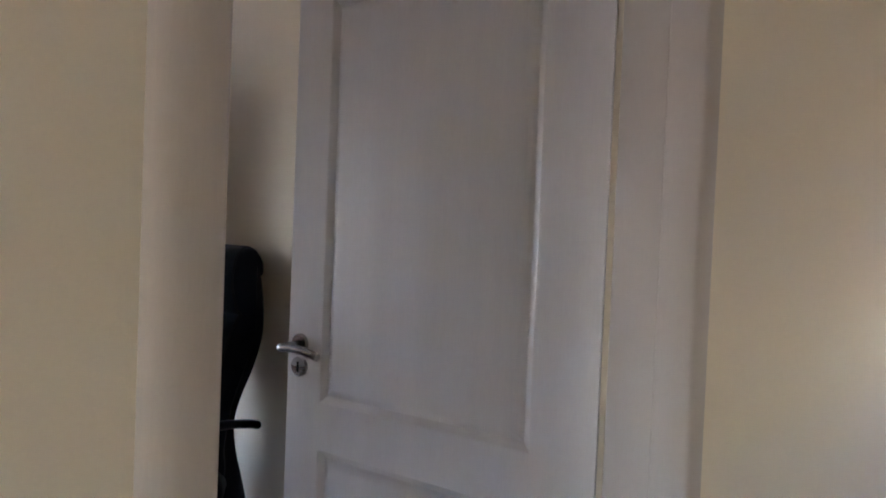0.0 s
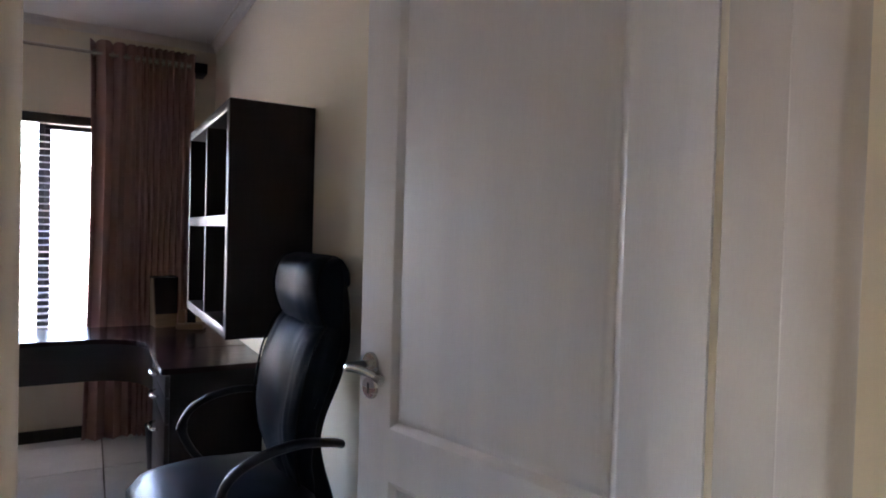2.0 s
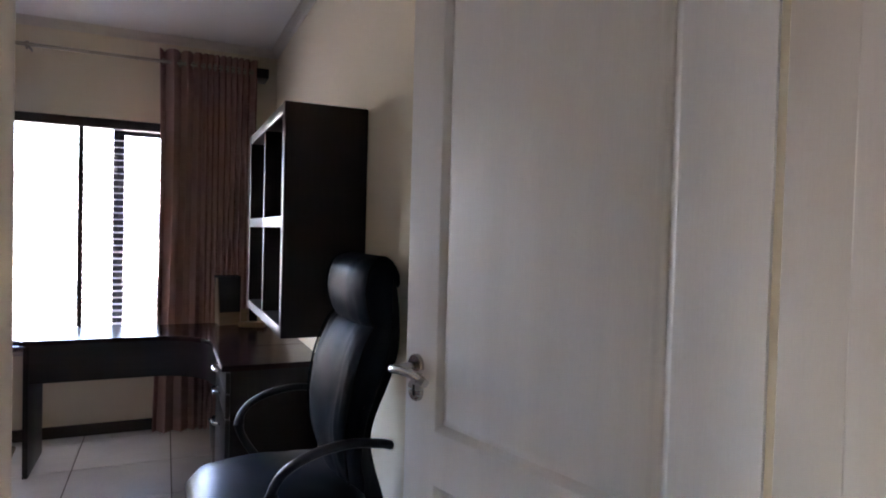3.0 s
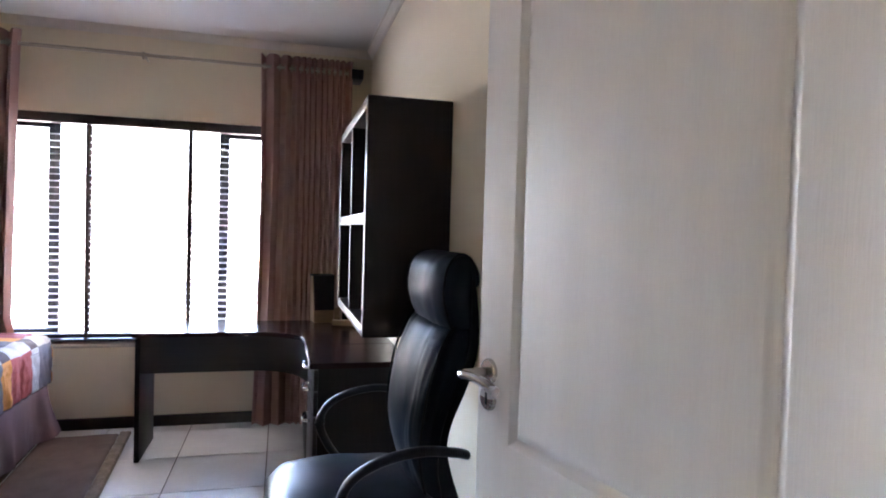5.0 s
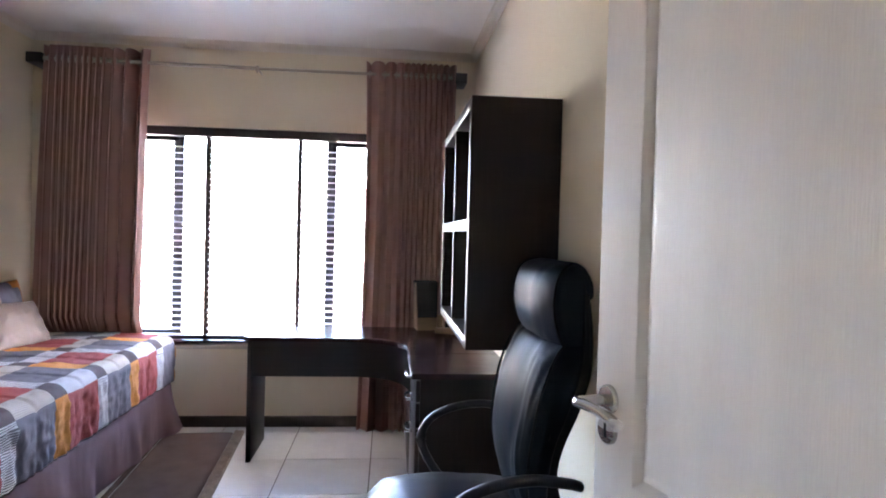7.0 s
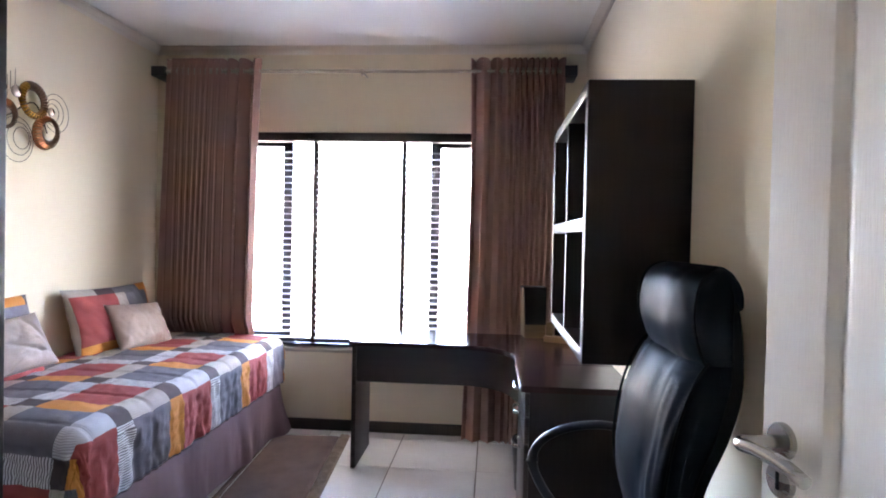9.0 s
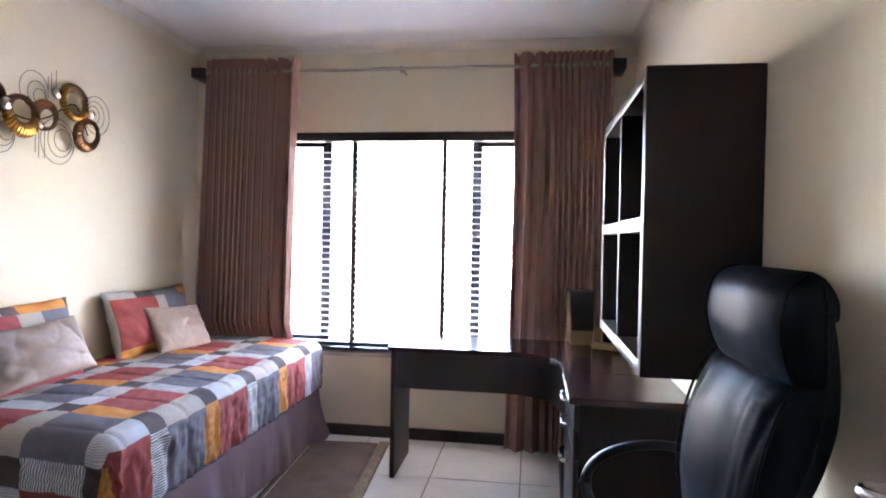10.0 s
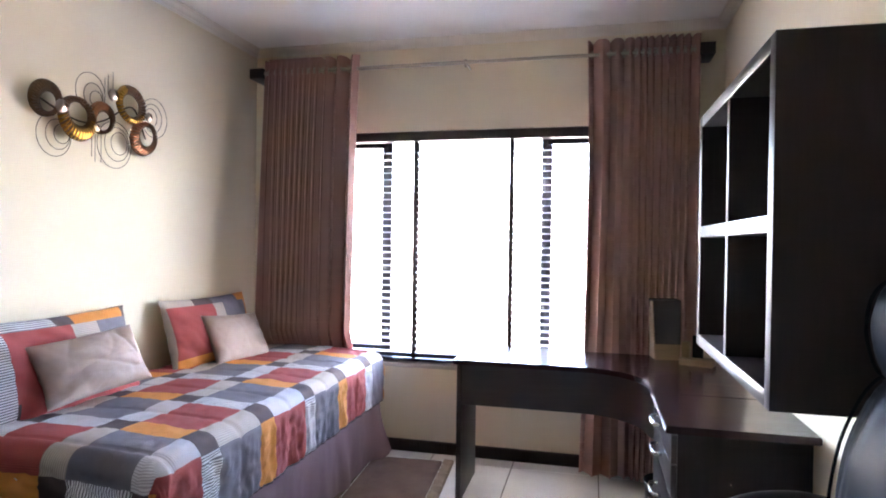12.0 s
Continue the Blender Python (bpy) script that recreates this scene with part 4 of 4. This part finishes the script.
# seat: a thick cushion with a rolled front edge
bm = bmesh.new()
rows = []
for j in range(33):
    a = -1 + 2 * j / 32
    row = []
    for k in range(64):
        t = 2 * math.pi * k / 64
        c, s = math.cos(t), math.sin(t)
        wy = 0.268 * (1 - 0.25 * max(0, a) ** 3)
        y = math.copysign(abs(c) ** 0.55, c) * wy * (1 - max(0, abs(a) - 0.8) * 1.2)
        h = math.copysign(abs(s) ** 0.85, s) * 0.062 * (1 - max(0, abs(a) - 0.75) ** 1.6 * 5.5)
        x = -0.255 + a * 0.245
        z = 0.555 + h + (0.012 * (1 - a * a) + 0.022 * (1 - (y / wy) ** 2) - 0.012) * (s > 0) - 0.03 * max(0, -a - 0.4) ** 1.5 + 0.004 * noise.noise((x * 12, y * 12, 0))
        row.append((x, y, z))
    rows.append(row)
vs = sheet(bm, rows, close_u=True)
bm.faces.new(vs[0][::-1]), bm.faces.new(vs[-1])
part("seat", bm, M_SEATLEATHER, chair, smooth=80)
for s in (-1, 1):
    pts = smooth_path([(0.005, s * 0.306, 0.776), (-0.03, s * 0.314, 0.787), (-0.12, s * 0.326, 0.800), (-0.22, s * 0.331, 0.785), (-0.295, s * 0.330, 0.745), (-0.322, s * 0.325, 0.685),
                       (-0.295, s * 0.312, 0.615), (-0.235, s * 0.290, 0.54), (-0.17, s * 0.255, 0.48)], 6)
    part("armrest", tube(bmesh.new(), pts, 0.0125, 14, flat=1.55), M_ARM, chair, "curved black armrest")
part("gas_lift", lathe(bmesh.new(), [(0.03, 0.10), (0.03, 0.28), (0.02, 0.285), (0.02, 0.48), (0.09, 0.485), (0.09, 0.50)], 20, Matrix.Translation((-0.28, 0, 0))), M_PLASTIC, chair)
for k in range(5):
    a = 2 * math.pi * k / 5 + 0.3
    ex, ey = -0.28 + 0.27 * math.cos(a), 0.27 * math.sin(a)
    part("base_leg", tube(bmesh.new(), [(-0.28, 0, 0.12), ((-0.28 + ex) / 2, ey / 2, 0.105), (ex, ey, 0.075)], [0.026, 0.022, 0.016], 10), M_PLASTIC, chair)
    part("castor", lathe(bmesh.new(), [(0.012, -0.022), (0.028, -0.02), (0.0285, 0), (0.028, 0.02), (0.012, 0.022)], 16, Matrix.Translation((ex, ey, 0.0287)) @ pose(0, 0, 0, 90, 0, 20 * k)), M_PLASTIC, chair)

# ---- outside ----
GZ = -6.2
bm = bmesh.new()
box(bm, -1500, 1500, -1500, 1500, GZ - 1, GZ)
tagged(part("ground", bm, M_GROUND, smooth=None), "pale sunlit paving around the buildings", "ground", kind="structure")
block = thing("apartment_building", pose(2.0, 30.0, GZ), "pale plastered apartment building with rows of small windows", "building")
bm = bmesh.new()
box(bm, -14, 16, 0, 10, 0, 9.6)
part("wall", bm, M_PLASTER, block, smooth=None)
part("roof", boxed(-14.5, 16.5, -0.6, 10.6, 9.6, 10.0, bevel=0.05), M_ROOF, block)
wm = mesh("window", boxed(-0.75, 0.75, -0.04, 0.06, 0, 1.2, bevel=0.0), M_DARKGLASS)
lm = mesh("sill", boxed(-0.85, 0.85, -0.14, 0.0, -0.1, 0.0, bevel=0.01), M_PLASTER)
for fl in range(3):
    for k in range(9):
        w = new("window", wm)
        w.parent = block
        w.matrix_basis = pose(-12 + k * 3.2, 0, 1.0 + fl * 3.0)
        s = new("sill", lm)
        s.parent = w
tagged(part("boundary_wall", boxed(-30, 30, 14, 14.25, GZ, GZ + 2.2, bevel=0.02), M_PLASTER), "pale plastered boundary wall across the paved yard", "boundary wall")

# ---- floor tiles ----
TP = 0.507
bm = boxed(0.003, TP - 0.003, 0.003, TP - 0.003, -0.012, 0.0, bevel=0.0015, seg=1)
tile_mesh = mesh("tile", bm, M_TILE)
X0, Y0 = 0.074 - 5 * TP, 4.606 - 11 * TP
for i in range(14):
    for j in range(12):
        x, y = X0 + i * TP, Y0 + j * TP
        if x > CX1 or y > YW:
            continue
        if (x > XR and y > YD) or (x + TP < XL and y > YD):
            continue
        t = new("tile", tile_mesh)
        t.parent = floor
        t.location = (x, y, 0)
